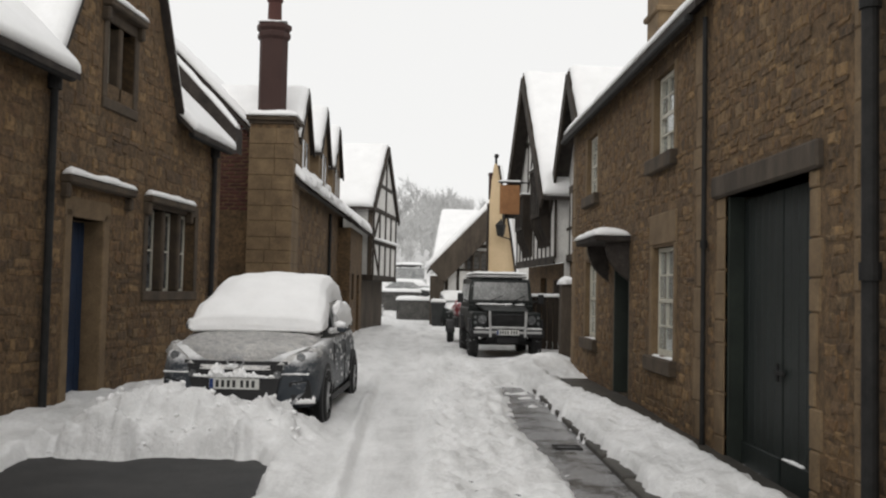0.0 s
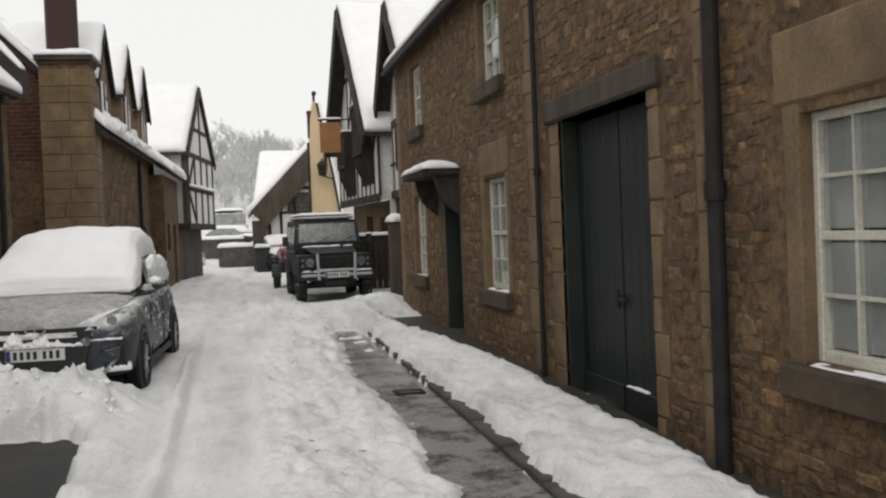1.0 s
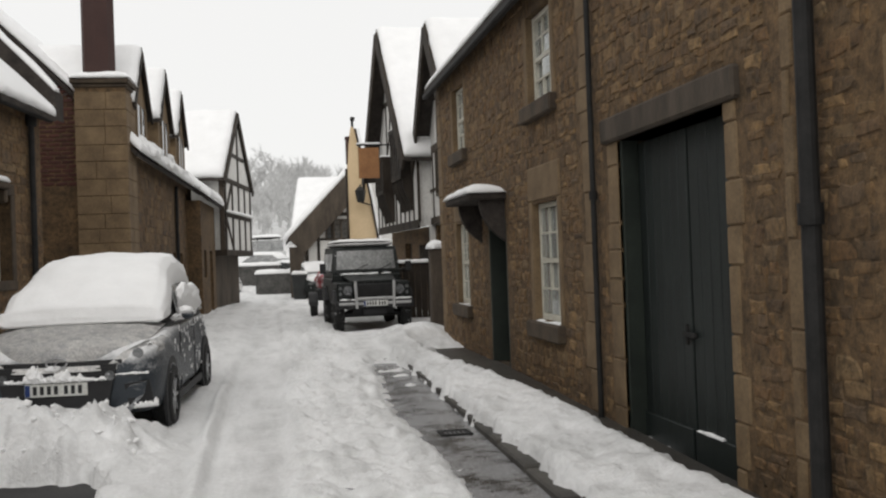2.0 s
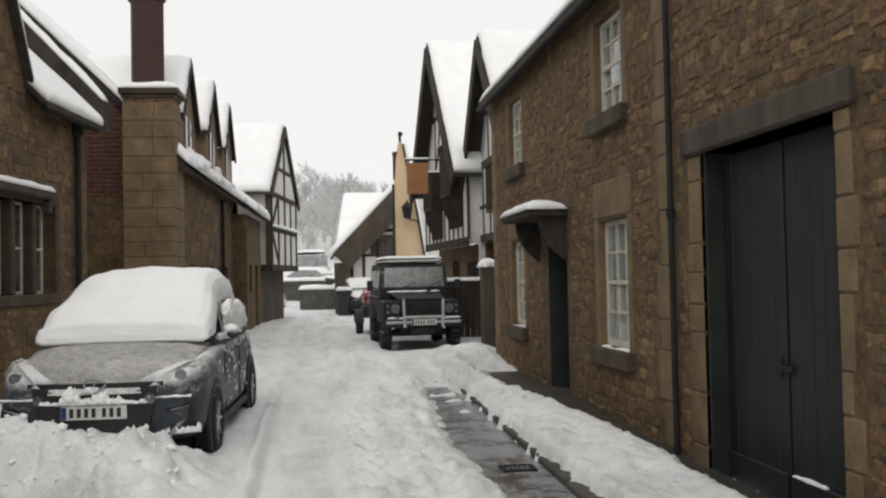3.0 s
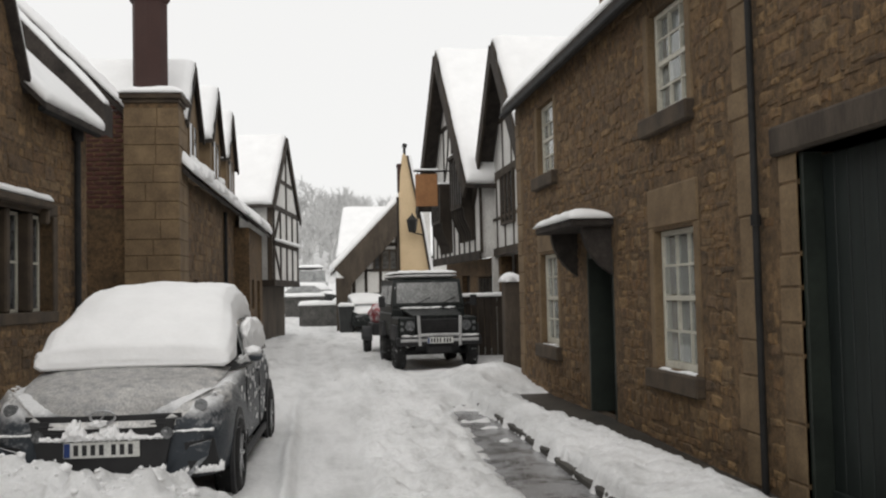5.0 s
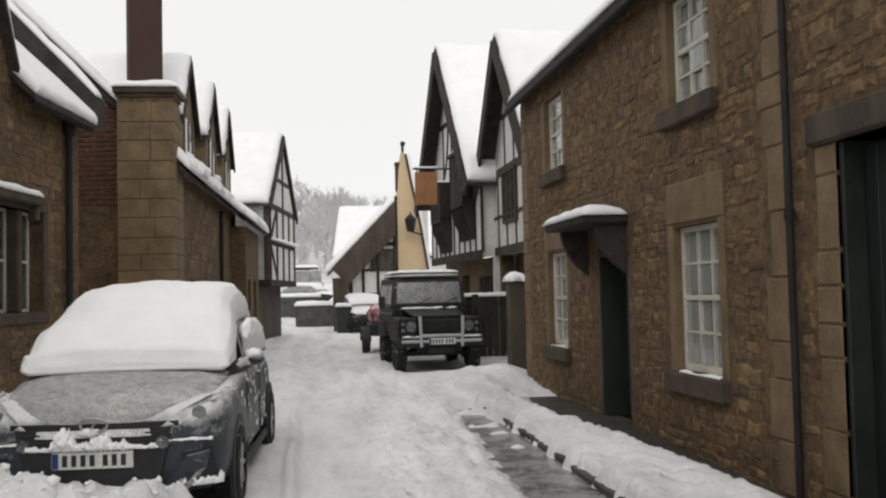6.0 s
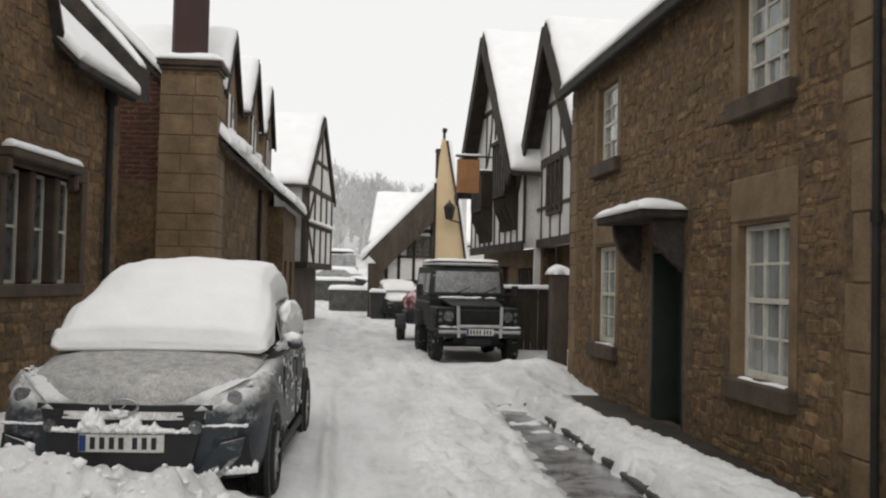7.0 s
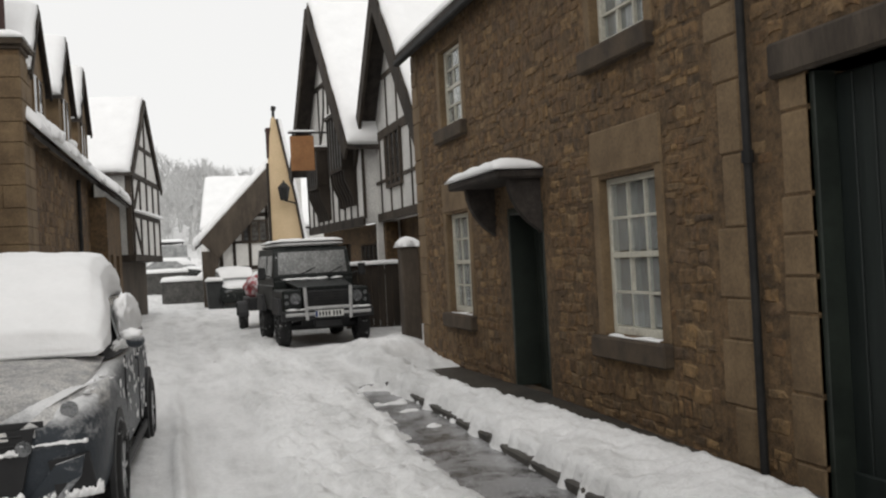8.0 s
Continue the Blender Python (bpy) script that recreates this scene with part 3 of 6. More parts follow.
# ---- gatehouse with carriage doors ----
gatehouse = thing("stone_outbuilding", row_frame(7.83), "brown rubble stone outbuilding with double carriage doors", "house")
GL = 13.5
gholes = [(0.63, 2.66, -0.5, 2.48), (4.55, 5.52, 0.7, 2.06)]
gwall = part("wall", facade(bmesh.new(), GL, 5.2, 0.5, gholes), M_mortar, gatehouse, "brown rubble wall with dark damp mortar")
sash(gatehouse, *gholes[1], 3, 4)
part("lintel", boxes(((4.33, -0.02, 2.12), (5.75, 0.45, 2.53)), bev=0.015), M_ashlar, gatehouse, "long dressed stone lintel")
for a, b in ((4.41, 4.554), (5.516, 5.66)):
    part("window_jamb", boxes(((a, -0.012, 0.68), (b, 0.3, 2.12)), bev=0.01), M_ashlar, gatehouse)
part("timber_lintel", boxes(((0.34, -0.06, 2.48), (2.86, 0.35, 2.7)), bev=0.02), M_oak_grey, gatehouse, "heavy weathered oak lintel")
for k in range(2):
    x0, x1 = (0.65, 1.63) if k == 0 else (1.66, 2.64)
    leaf = part("gate_leaf", boxes(((x0, 0.2, -0.14), (x1, 0.25, 2.46))), M_gate, gatehouse, "blue-green painted plank gate leaf, weathered")
    n = 6
    for i in range(n):
        a = x0 + (x1 - x0) * i / n
        part("plank", boxes(((a + 0.004, 0.176, -0.1), (a + (x1 - x0) / n - 0.004, 0.2, 2.45)), bev=0.006), M_gate, leaf)
    part("bottom_rail", boxes(((x0 + 0.01, 0.15, -0.13), (x1 - 0.01, 0.176, 0.12)), bev=0.008), M_gate, leaf)
    if k == 0:
        part("latch", rod(boxes(((1.53, 0.13, 0.83), (1.75, 0.16, 0.87)), bev=0.004), (1.59, 0.15, 0.77), (1.59, 0.15, 0.93), 0.014), M_iron, leaf, "black iron latch")
    if k == 1:
        part("sill_snow", snow_slab(bmesh.new(), (x0 + 0.05, 0.135, 0.12), (x1 - 0.5, 0.135, 0.12), (x1 - 0.5, 0.176, 0.12), (x0 + 0.05, 0.176, 0.12), 0.016, 12, 3, 0.03, 0.9, k), M_snow, leaf, "", True)
part("threshold", boxes(((0.5, -0.06, -0.45), (2.75, 0.3, -0.15)), bev=0.02), M_ashlar_dark, gatehouse, "worn stone threshold")
quoins(gwall, 0.33, 0.63, -0.2, 2.48, M_ashlar, 0.008, side=(0.4, 0))
# Added dark strips on both jambs: the reveal's shade as colour, no real posts.
for x in (0.631, 2.614):
    part("gate_reveal_shade", boxes(((x, 0.02, -0.14), (x + 0.045, 0.175, 2.478)), bev=0.006), M_door_dark, gatehouse, "dark strip added for the shade in the gate reveal")
quoins(gwall, 2.635, 2.89, -0.2, 2.48, M_ashlar)
quoins(gwall, 3.38, 3.6, -0.25, 4.6, M_ashlar)
gskip = [(0.31, 2.87, -0.5, 2.71), (4.3, 5.8, 0.5, 2.54), (3.38, 3.6, -1, 5)]
rubble(gwall, 0.05, 7.2, -0.4, 5.1, gskip, near=(2.9, 4.9, -0.3, 3.4), limit=145)
part("downpipe", rod(rod(rod(bmesh.new(), (3.77, -0.09, -0.3), (3.77, -0.09, 5.0), 0.055, seg=14), (3.77, -0.09, 1.62), (3.77, -0.09, 1.74), 0.07, seg=14), (3.77, -0.09, 3.4), (3.77, -0.09, 3.52), 0.07, seg=14), M_iron, gatehouse, "thick black cast-iron downpipe")
pitched(gatehouse, -0.1, GL, 6.0, 5.2, 2.7, 0.25, 0.08, 5.0)

# ---- post by the cottage corner, fence ----
pier = thing("gate_pier", pose(4.1, 17.3, 0), "dark stone gate pier with a snow cap", "pier")
part("shaft", boxes(((-0.14, -0.14, -0.2), (0.14, 0.14, 1.7)), bev=0.02), M_oak_grey, pier)
part("snow_cap", snow_slab(bmesh.new(), (-0.2, -0.2, 1.7), (0.2, -0.2, 1.7), (0.2, 0.2, 1.7), (-0.2, 0.2, 1.7), 0.17, 8, 8, 0.2, 0.2), M_snow, pier, "rounded cap of snow", True)
fence = thing("board_fence", pose(4.75, 22.6, 0), "dark close-boarded fence topped with snow", "fence")
for i in range(9):
    part("board", boxes(((-0.75 + i * 0.15, -0.02, -0.1), (-0.61 + i * 0.15, 0.02, 1.42)), bev=0.006), M_oak, fence)
part("rail", boxes(((-0.75, 0.02, 1.2), (0.6, 0.07, 1.3))), M_oak, fence)
part("snow_cap", snow_slab(bmesh.new(), (-0.78, -0.08, 1.42), (0.62, -0.08, 1.42), (0.62, 0.08, 1.42), (-0.78, 0.08, 1.42), 0.09, 14, 4, 0.08, 0.4), M_snow, fence, "", True)

# ---- timber-framed inn with two gables ----


def timbers(bm, studs, d=-0.03, t=0.06):
    for x0, z0, x1, z1, w in studs:
        a, b = Vector((x0, d, z0)), Vector((x1, d, z1))
        q = (b - a).normalized()
        s = Vector((q.z, 0, -q.x)) * w / 2
        prism(bm, [a + s, a - s, b - s, b + s], (0, t, 0))
    return bm


def gable_roof(house, xc, half, foot, apex, y0, y1, snow=0.2, seed=0.0, over=0.3):
    """A roof with its ridge along y, its gable in front at y0."""
    sl = (apex - foot) / half
    hw = half + over
    zf = apex - sl * hw
    for s in (-1, 1):
        a, b, c, d = (xc + s * hw, y0, zf), (xc, y0, apex), (xc, y1, apex), (xc + s * hw, y1, zf)
        r = part("roof", prism(bmesh.new(), [a, b, c, d], (0, 0, 0.12)), M_tile, house, "dark tiled roof slope")
        up = lambda p: (p[0], p[1], p[2] + 0.12)
        part("snow_cover", snow_slab(bmesh.new(), up(a), up(b), up(c), up(d), snow, 14, 14, 0.2, 0.2, seed + s), M_snow, r, "thick smooth snow", True)
        part("bargeboard", timbers(bmesh.new(), [(xc + s * hw, zf - 0.1, xc, apex - 0.12, 0.38)], y0 - 0.05, 0.07), M_oak, house, "dark carved bargeboard")


def leaded(house, x0, x1, z0, z1, lights, y=0.0):
    """A small timber casement with lead lights."""
    cuts = [(x0 + (x1 - x0) * i / lights + 0.03 - x0 + 0.05, x0 + (x1 - x0) * (i + 1) / lights - 0.03 - x0 + 0.05, 0.06, z1 - z0 + 0.06) for i in range(lights)]
    bm = facade(bmesh.new(), x1 - x0 + 0.1, z1 - z0 + 0.11, 0.1, cuts)
    for v in bm.verts:
        v.co = (v.co.x + x0 - 0.05, v.co.y + y - 0.05, max(v.co.z, 0) + z0 - 0.06)
    w = part("window", bm, M_oak_grey, house, "mullioned casement window")
    for i in range(lights):
        a, b = x0 + (x1 - x0) * i / lights + 0.03, x0 + (x1 - x0) * (i + 1) / lights - 0.03
        part("pane", boxes(((a, y, z0), (b, y + 0.006, z1))), M_darkglass, w)
        zb = [z0 + (z1 - z0) * k / 4 for k in range(1, 4)]
        for z in zb:
            part("glazing_bar", boxes(((a, y - 0.012, z - 0.008), (b, y, z + 0.008))), M_iron, w)
    return w


M_darkglass = surface("dim_leaded_glass", (0.03, 0.032, 0.034), (0.1, 0.105, 0.11), 6, 30, 0.12, 0.05, 0.002, spec=0.7)

# Paler copy of the leaded glass, the sky's reflection put into its colour.
M_paleglass = surface("sky_painted_leaded_glass", (0.16, 0.165, 0.17), (0.32, 0.325, 0.33), 5, 30, 0.15, 0.05, 0.002, spec=0.7)

inn = thing("timber_framed_inn", pose(4.45, 30.6, 0, 0, 0, -86.5), "half-timbered inn gable with white panels and dark oak", "house")
IC, IH, IF, IA = 3.3, 3.1, 4.45, 8.25
part("upper_wall", prism(bmesh.new(), [(IC - IH, 0, 2.4), (IC + IH, 0, 2.4), (IC + IH, 0, IF), (IC, 0, IA), (IC - IH, 0, IF)], (0, 0.3, 0)), M_render, inn, "white limewashed panels")
st = [(IC - IH, 2.45, IC + IH, 2.45, 0.22), (IC - IH, IF, IC + IH, IF, 0.2), (IC - 1.6, 6.3, IC + 1.6, 6.3, 0.13), (IC, IF, IC, IA, 0.1)]
st += [(IC - IH + 0.1 + i * 0.62, 2.5, IC - IH + 0.1 + i * 0.62, IF, 0.075) for i in range(11)]
for g in (-1, 1):
    bow = [(IC + g * (1.75 - 1.35 * math.sin(a)), 6.3 - 1.75 * math.cos(a)) for a in [k * math.pi / 10 for k in range(6)]]
    st += [(*p0, *p1, 0.1) for p0, p1 in zip(bow, bow[1:])]
    st += [(IC + g * 1.1, IF, IC + g * 1.1, 6.3, 0.075)]
for s in st:
    part("timber", timbers(bmesh.new(), [s]), M_oak, inn)
part("ground_wall", facade(bmesh.new(), 6.6, 2.4, 0.3, [(2.2, 3.2, -0.5, 2.0), (4.2, 5.8, 0.9, 1.9)]), M_mortar, inn, "brown stone ground floor").location = (0, 0.45, 0)
part("side_wall", prism(bmesh.new(), [(6.3, 0.3, -0.5), (6.3, 9, -0.5), (6.3, 9, 4.4), (6.3, 0.3, 4.4)], (0.1, 0, 0)), M_render, inn)
part("door", boxes(((2.2, 0.6, -0.1), (3.2, 0.66, 2.0))), M_oak, inn, "dark oak door")
leaded(inn, 4.25, 5.75, 0.9, 1.9, 4, 0.5)
for x0, x1, z0, z1 in ((1.75, 3.05, 3.15, 4.5), (4.45, 5.8, 3.35, 5.05)):
    oriel = part("oriel_window", boxes(((x0, -0.34, z0 + 0.35), (x1, 0.0, z0 + 0.45))), M_oak, inn, "dark timber oriel window on carved brackets")
    part("oriel_head", boxes(((x0 - 0.05, -0.38, z1), (x1 + 0.05, 0.0, z1 + 0.1))), M_oak, oriel)
    part("snow_cap", snow_slab(bmesh.new(), (x0 - 0.05, -0.38, z1 + 0.1), (x1 + 0.05, -0.38, z1 + 0.1), (x1 + 0.05, 0.0, z1 + 0.1), (x0 - 0.05, 0.0, z1 + 0.1), 0.06, 8, 4, 0.08), M_snow, oriel, "", True)
    n = 5
    for i in range(n + 1):
        x = x0 + (x1 - x0) * i / n
        part("mullion", boxes(((x - 0.035, -0.34, z0 + 0.45), (x + 0.035, -0.26, z1))), M_oak, oriel)
        part("bracket", prism(bmesh.new(), [(x - 0.045, -0.3, z0 + 0.36), (x - 0.045, -0.28, z0 + 0.1), (x - 0.045, -0.1, z0 - 0.3), (x - 0.045, -0.08, z0 - 0.5), (x - 0.045, 0.0, z0 - 0.5), (x - 0.045, 0.0, z0 + 0.36)], (0.09, 0, 0)), M_oak, oriel, "carved oak bracket")
        if i < n:
            part("pane", boxes(((x + 0.035, -0.31, z0 + 0.45), (x + (x1 - x0) / n - 0.035, -0.3, z1))), M_paleglass, oriel)
    for x in (x0, x1):
        part("cheek", boxes(((x - 0.02, -0.3, z0 + 0.45), (x + 0.02, 0, z1))), M_oak, oriel)
gable_roof(inn, IC, IH, IF, IA, -0.42, 9.0, 0.2, 1.0)

inn2 = thing("timber_framed_house", pose(5.2, 24.95, 0, 0, 0, -90), "half-timbered gabled house with white panels", "house")
JC, JH, JF, JA = 3.0, 2.85, 4.0, 7.15
part("upper_wall", prism(bmesh.new(), [(JC - JH, 0, 2.45), (JC + JH, 0, 2.45), (JC + JH, 0, JF), (JC, 0, JA), (JC - JH, 0, JF)], (0, 0.3, 0)), M_render, inn2, "white limewashed panels")
st = [(JC - JH, 2.5, JC + JH, 2.5, 0.18), (JC - JH, 4.35, JC + JH, 4.35, 0.2), (JC - 1.3, 5.6, JC + 1.3, 5.6, 0.1), (JC - JH, 3.3, JC + JH, 3.3, 0.07)]
st += [(JC - JH + 0.1 + i * 0.94, 2.5, JC - JH + 0.1 + i * 0.94, 4.35, 0.05) for i in range(7)]
st += [(JC + k * 0.95, 4.35, JC + k * 0.95, 5.6, 0.05) for k in (-1, 0, 1)]
for s in st:
    part("timber", timbers(bmesh.new(), [s]), M_oak_grey, inn2)
leaded(inn2, 1.9, 3.2, 3.15, 4.25, 3, -0.02)
part("ground_wall", facade(bmesh.new(), 6.4, 2.45, 0.3, [(2.6, 4.2, 0.9, 1.9)]), M_mortar, inn2, "brown stone ground floor").location = (0, 0.5, 0)
leaded(inn2, 2.6, 4.2, 0.9, 1.9, 4, 0.55)
gable_roof(inn2, JC, JH, JF, JA, -0.4, 9.0, 0.2, 4.0)

board = thing("hanging_sign", pose(3.8, 26.5, 0), "orange-brown square hanging pub sign on an iron bar", "sign")
part("panel", boxes(((-0.3, -0.03, 3.88), (0.3, 0.03, 4.76)), bev=0.01), M_sign, board)
part("bar", boxes(((-0.34, -0.02, 4.82), (0.66, 0.02, 4.86)), ((-0.25, -0.01, 4.75), (-0.22, 0.01, 4.82)), ((0.22, -0.01, 4.75), (0.25, 0.01, 4.82))), M_iron, board)
part("snow_cap", snow_slab(bmesh.new(), (-0.34, -0.05, 4.86), (0.34, -0.05, 4.86), (0.34, 0.05, 4.86), (-0.34, 0.05, 4.86), 0.05, 8, 3, 0.04), M_snow, board, "", True)

# ---- ochre house and catslide house at the bend ----
ochre = thing("ochre_rendered_house", pose(3.85, 35, 0), "narrow pale ochre rendered gable with a dark stack", "house")
# a steep half gable: upright street edge, swept outer edge under a snowy verge
SWEEP = [(1.3, -0.3), (1.22, 0.9), (1.03, 2.3), (0.79, 3.9), (0.5, 5.4), (0.3, 6.5)]
part("wall", prism(bmesh.new(), [(0, 0, -0.3)] + [(x, 0, z) for x, z in SWEEP] + [(0.2, 0, 6.6), (0.07, 0, 5.9), (0.0, 0, 4.8)], (0, 0.5, 0)), M_cream, ochre, "pale ochre limewashed render")
for (xa, za), (xb, zb) in zip(SWEEP[1:], SWEEP[2:]):
    vp = part("verge", prism(bmesh.new(), [(xa, -0.08, za), (xa + 0.07, -0.08, za), (xb + 0.07, -0.08, zb), (xb, -0.08, zb)], (0, 0.6, 0)), M_tile, ochre)
    part("snow_cover", prism(bmesh.new(), [(xa + 0.07, -0.09, za), (xa + 0.17, -0.09, za), (xb + 0.17, -0.09, zb), (xb + 0.07, -0.09, zb)], (0, 0.6, 0)), M_snow, vp, "snow along the verge")
part("chimney", boxes(((-0.02, 0.05, 5.2), (0.1, 0.4, 6.2)), ((-0.04, 0.03, 6.12), (0.12, 0.42, 6.22)), bev=0.012), M_shaft, ochre, "narrow dark brick chimney")
part("chimney_pipe", rod(rod(bmesh.new(), (0.24, 0.1, 6.3), (0.24, 0.1, 6.85), 0.05), (0.24, 0.1, 6.82), (0.27, 0.1, 6.95), 0.085), M_iron, ochre, "dark pipe with a cowl")
part("corner_board", boxes(((-0.09, -0.04, -0.2), (-0.005, 0.1, 5.0)), bev=0.01), M_oak, ochre, "dark corner timber")
lamp = thing("wall_lantern", pose(4.27, 34.6, 3.98), "black iron wall lantern on a bracket", "lantern")
part("lantern_body", lathe(bmesh.new(), (0, 0, 0), [(0.1, -0.28), (0.14, -0.25), (0.2, 0.12), (0.22, 0.14), (0.1, 0.28), (0.04, 0.32), (0.02, 0.4)], 6), M_iron, lamp)
part("bracket", rod(rod(bmesh.new(), (0, 0, -0.28), (0.42, 0, -0.4), 0.025), (0.42, 0, -0.4), (0.42, 0.4, -0.4), 0.025), M_iron, lamp)

cats = thing("catslide_house", pose(0, 40, 0), "half-timbered house with a long catslide roof under snow", "house")
part("wall", prism(bmesh.new(), [(2.15, 0, -0.3), (5.6, 0, -0.3), (5.6, 0, 5.0), (4.5, 0, 5.2), (2.3, 0, 2.8), (2.15, 0, 2.5)], (0, 6, 0)), M_render, cats, "white limewashed panels")
for s in [(2.0, 1.5, 4.6, 1.5, 0.16), (2.0, 2.5, 4.6, 2.5, 0.1), (2.9, 3.55, 4.6, 3.55, 0.16), (2.9, 1.5, 2.9, 3.4, 0.12), (3.5, 1.5, 3.5, 3.6, 0.12), (4.2, 1.5, 4.2, 5.2, 0.12), (2.4, 0.3, 2.4, 2.6, 0.14), (3.4, 0.2, 3.4, 1.5, 0.1)]:
    part("timber", timbers(bmesh.new(), [s]), M_oak, cats)
leaded(cats, 3.25, 4.2, 2.5, 3.3, 3, -0.02)
part("bargeboard", timbers(bmesh.new(), [(1.95, 2.25, 4.65, 5.05, 0.95)], -0.46, 0.3), M_oak_grey, cats, "deep dark weathered verge")
part("post", prism(bmesh.new(), [(1.68, -0.44, -0.2), (1.98, -0.44, -0.2), (2.35, -0.44, 2.2), (1.66, -0.44, 2.2)], (0, 0.4, 0)), M_oak_grey, cats, "tapering weathered corner post")
r = part("roof", prism(bmesh.new(), [(1.6, -0.4, 2.4), (4.8, -0.4, 5.75), (4.8, 6, 5.75), (1.6, 6, 2.4)], (0, 0, 0.12)), M_tile, cats)
part("snow_cover", snow_slab(bmesh.new(), (1.6, -0.42, 2.52), (4.8, -0.42, 5.87), (4.8, 6, 5.87), (1.6, 6, 2.52), 0.25, 14, 12), M_snow, r, "thick snow", True)
rear = thing("rear_cottage", pose(2.0, 50, 0), "low cottage roof deep in snow behind", "house")
part("wall", boxes(((0.2, 0, -0.3), (6, 5, 3.2))), M_render, rear)
r = part("roof", prism(bmesh.new(), [(0, -0.3, 3.3), (6.2, -0.3, 3.3), (6.2, 2.8, 6.1), (0.5, 2.8, 6.1)], (0, 0, 0.1)), M_tile, rear)
part("snow_cover", snow_slab(bmesh.new(), (-0.05, -0.35, 3.4), (6.2, -0.35, 3.4), (6.2, 2.8, 6.2), (0.45, 2.8, 6.2), 0.22, 12, 8), M_snow, r, "thick snow", True)

# ---- long stone house opposite ----
longh = thing("long_stone_house", pose(-3.4, 7.24, 0, 0, 0, 83), "long brown rubble stone house with a cross gable and drip moulds", "house")
# local x runs up the street, y into the house
aholes = [(2.25, 3.1, -0.5, 2.3), (4.5, 6.4, 1.42, 2.62), (3.05, 3.85, 3.9, 4.9), (-1.6, -0.2, 1.3, 2.5)]
AX0, AX1 = -6.0, 7.62
bm = facade(bmesh.new(), AX1 - AX0, 4.1, 0.5, [(a - AX0, b - AX0, c, min(d, 4.1)) for a, b, c, d in aholes if c < 3.5])
bmesh.ops.translate(bm, verts=bm.verts[:], vec=(AX0, 0, 0))
GX0, GX1, GAX, GAZ = 1.75, 5.45, 3.6, 7.6
gf = 4.1
gables = []
for pts in ([(GX0, gf), (3.05, gf), (3.05, 4.9), (GX0 + 0.44 * 1.85, 5.64), (GX0, 4.2)], [(3.85, gf), (GX1, gf), (GX1, 4.2), (GX1 - 0.44 * 1.85, 5.64), (3.85, 4.9)], [(3.05, 4.9), (3.85, 4.9), (GX1 - 0.44 * 1.85, 5.64), (GAX, GAZ), (GX0 + 0.44 * 1.85, 5.64)]):
    gables.append(pts)
awall = part("wall", bm, M_mortar, longh, "brown rubble wall, darker at the foot")
for pts in gables:
    part("gable_wall", prism(bmesh.new(), [(x, 0, z) for x, z in pts], (0, 0.5, 0)), M_mortar, longh)
gtop = lambda x, z: z < 4.05 or (GX0 < x < GX1 and z < GAZ - abs(x - GAX) * (GAZ - 4.1) / 1.85 - 0.1)
rubble(awall, AX0, AX1, 0.0, 7.2, [(h[0] - 0.15, h[1] + 0.15, h[2] - 0.15, h[3] + 0.2) for h in aholes], hmin=7, hmax=17, wmin=10, wmax=34, roof=gtop)


def mullioned(house, x0, x1, z0, z1, lights, depth=0.14):
    bm = boxes(((x0 - 0.14, -0.03, z0 - 0.14), (x1 + 0.14, 0.3, z0)), ((x0 - 0.14, -0.02, z1), (x1 + 0.14, 0.3, z1 + 0.16)), ((x0 - 0.14, -0.02, z0), (x0, 0.3, z1)), ((x1, -0.02, z0), (x1 + 0.14, 0.3, z1)), bev=0.012)
    w = part("window", bm, M_ashlar_dark, house, "stone mullioned window")
    for i in range(lights):
        a, b = x0 + (x1 - x0) * i / lights, x0 + (x1 - x0) * (i + 1) / lights
        if i:
            part("mullion", boxes(((a - 0.06, 0.0, z0), (a + 0.06, 0.28, z1)), bev=0.02), M_ashlar_dark, w)
        part("casement", boxes(((a + 0.06, depth, z0), (a + 0.1, depth + 0.05, z1)), ((b - 0.1, depth, z0), (b - 0.06, depth + 0.05, z1)), ((a + 0.1, depth, z0), (b - 0.1, depth + 0.05, z0 + 0.04)), ((a + 0.1, depth, z1 - 0.04), (b - 0.1, depth + 0.05, z1)), ((a + 0.1, depth, (z0 + z1) / 2 - 0.015), (b - 0.1, depth + 0.04, (z0 + z1) / 2 + 0.015))), M_white, w, "white painted casement")
        part("pane", boxes(((a + 0.09, depth + 0.02, z0 + 0.03), (b - 0.09, depth + 0.026, z1 - 0.03))), M_darkglass, w)
    return w


mullioned(longh, *aholes[1], 3)
mullioned(longh, *aholes[2], 2)
mullioned(longh, *aholes[3], 2)
for a, b, z in ((1.95, 3.8, 2.78), (4.35, 6.1, 2.78), (-2.0, 0.1, 2.78), (2.85, 4.0, 5.15)):
    dm = part("drip_mould", boxes(((a, -0.14, z - 0.1), (b, 0.02, z)), ((a, -0.1, z - 0.28), (a + 0.1, 0.02, z - 0.1)), ((b - 0.1, -0.1, z - 0.28), (b, 0.02, z - 0.1)), bev=0.02), M_ashlar_dark, longh, "stone drip mould")
    part("snow_cap", snow_slab(bmesh.new(), (a, -0.15, z), (b, -0.15, z), (b, 0.0, z), (a, 0.0, z), 0.09, 16, 4, 0.09, 0.4, a), M_snow, dm, "", True)
bd = part("door", boxes(((2.27, 0.25, 0.0), (3.08, 0.3, 2.28))), M_door_blue, longh, "dark blue plank door")
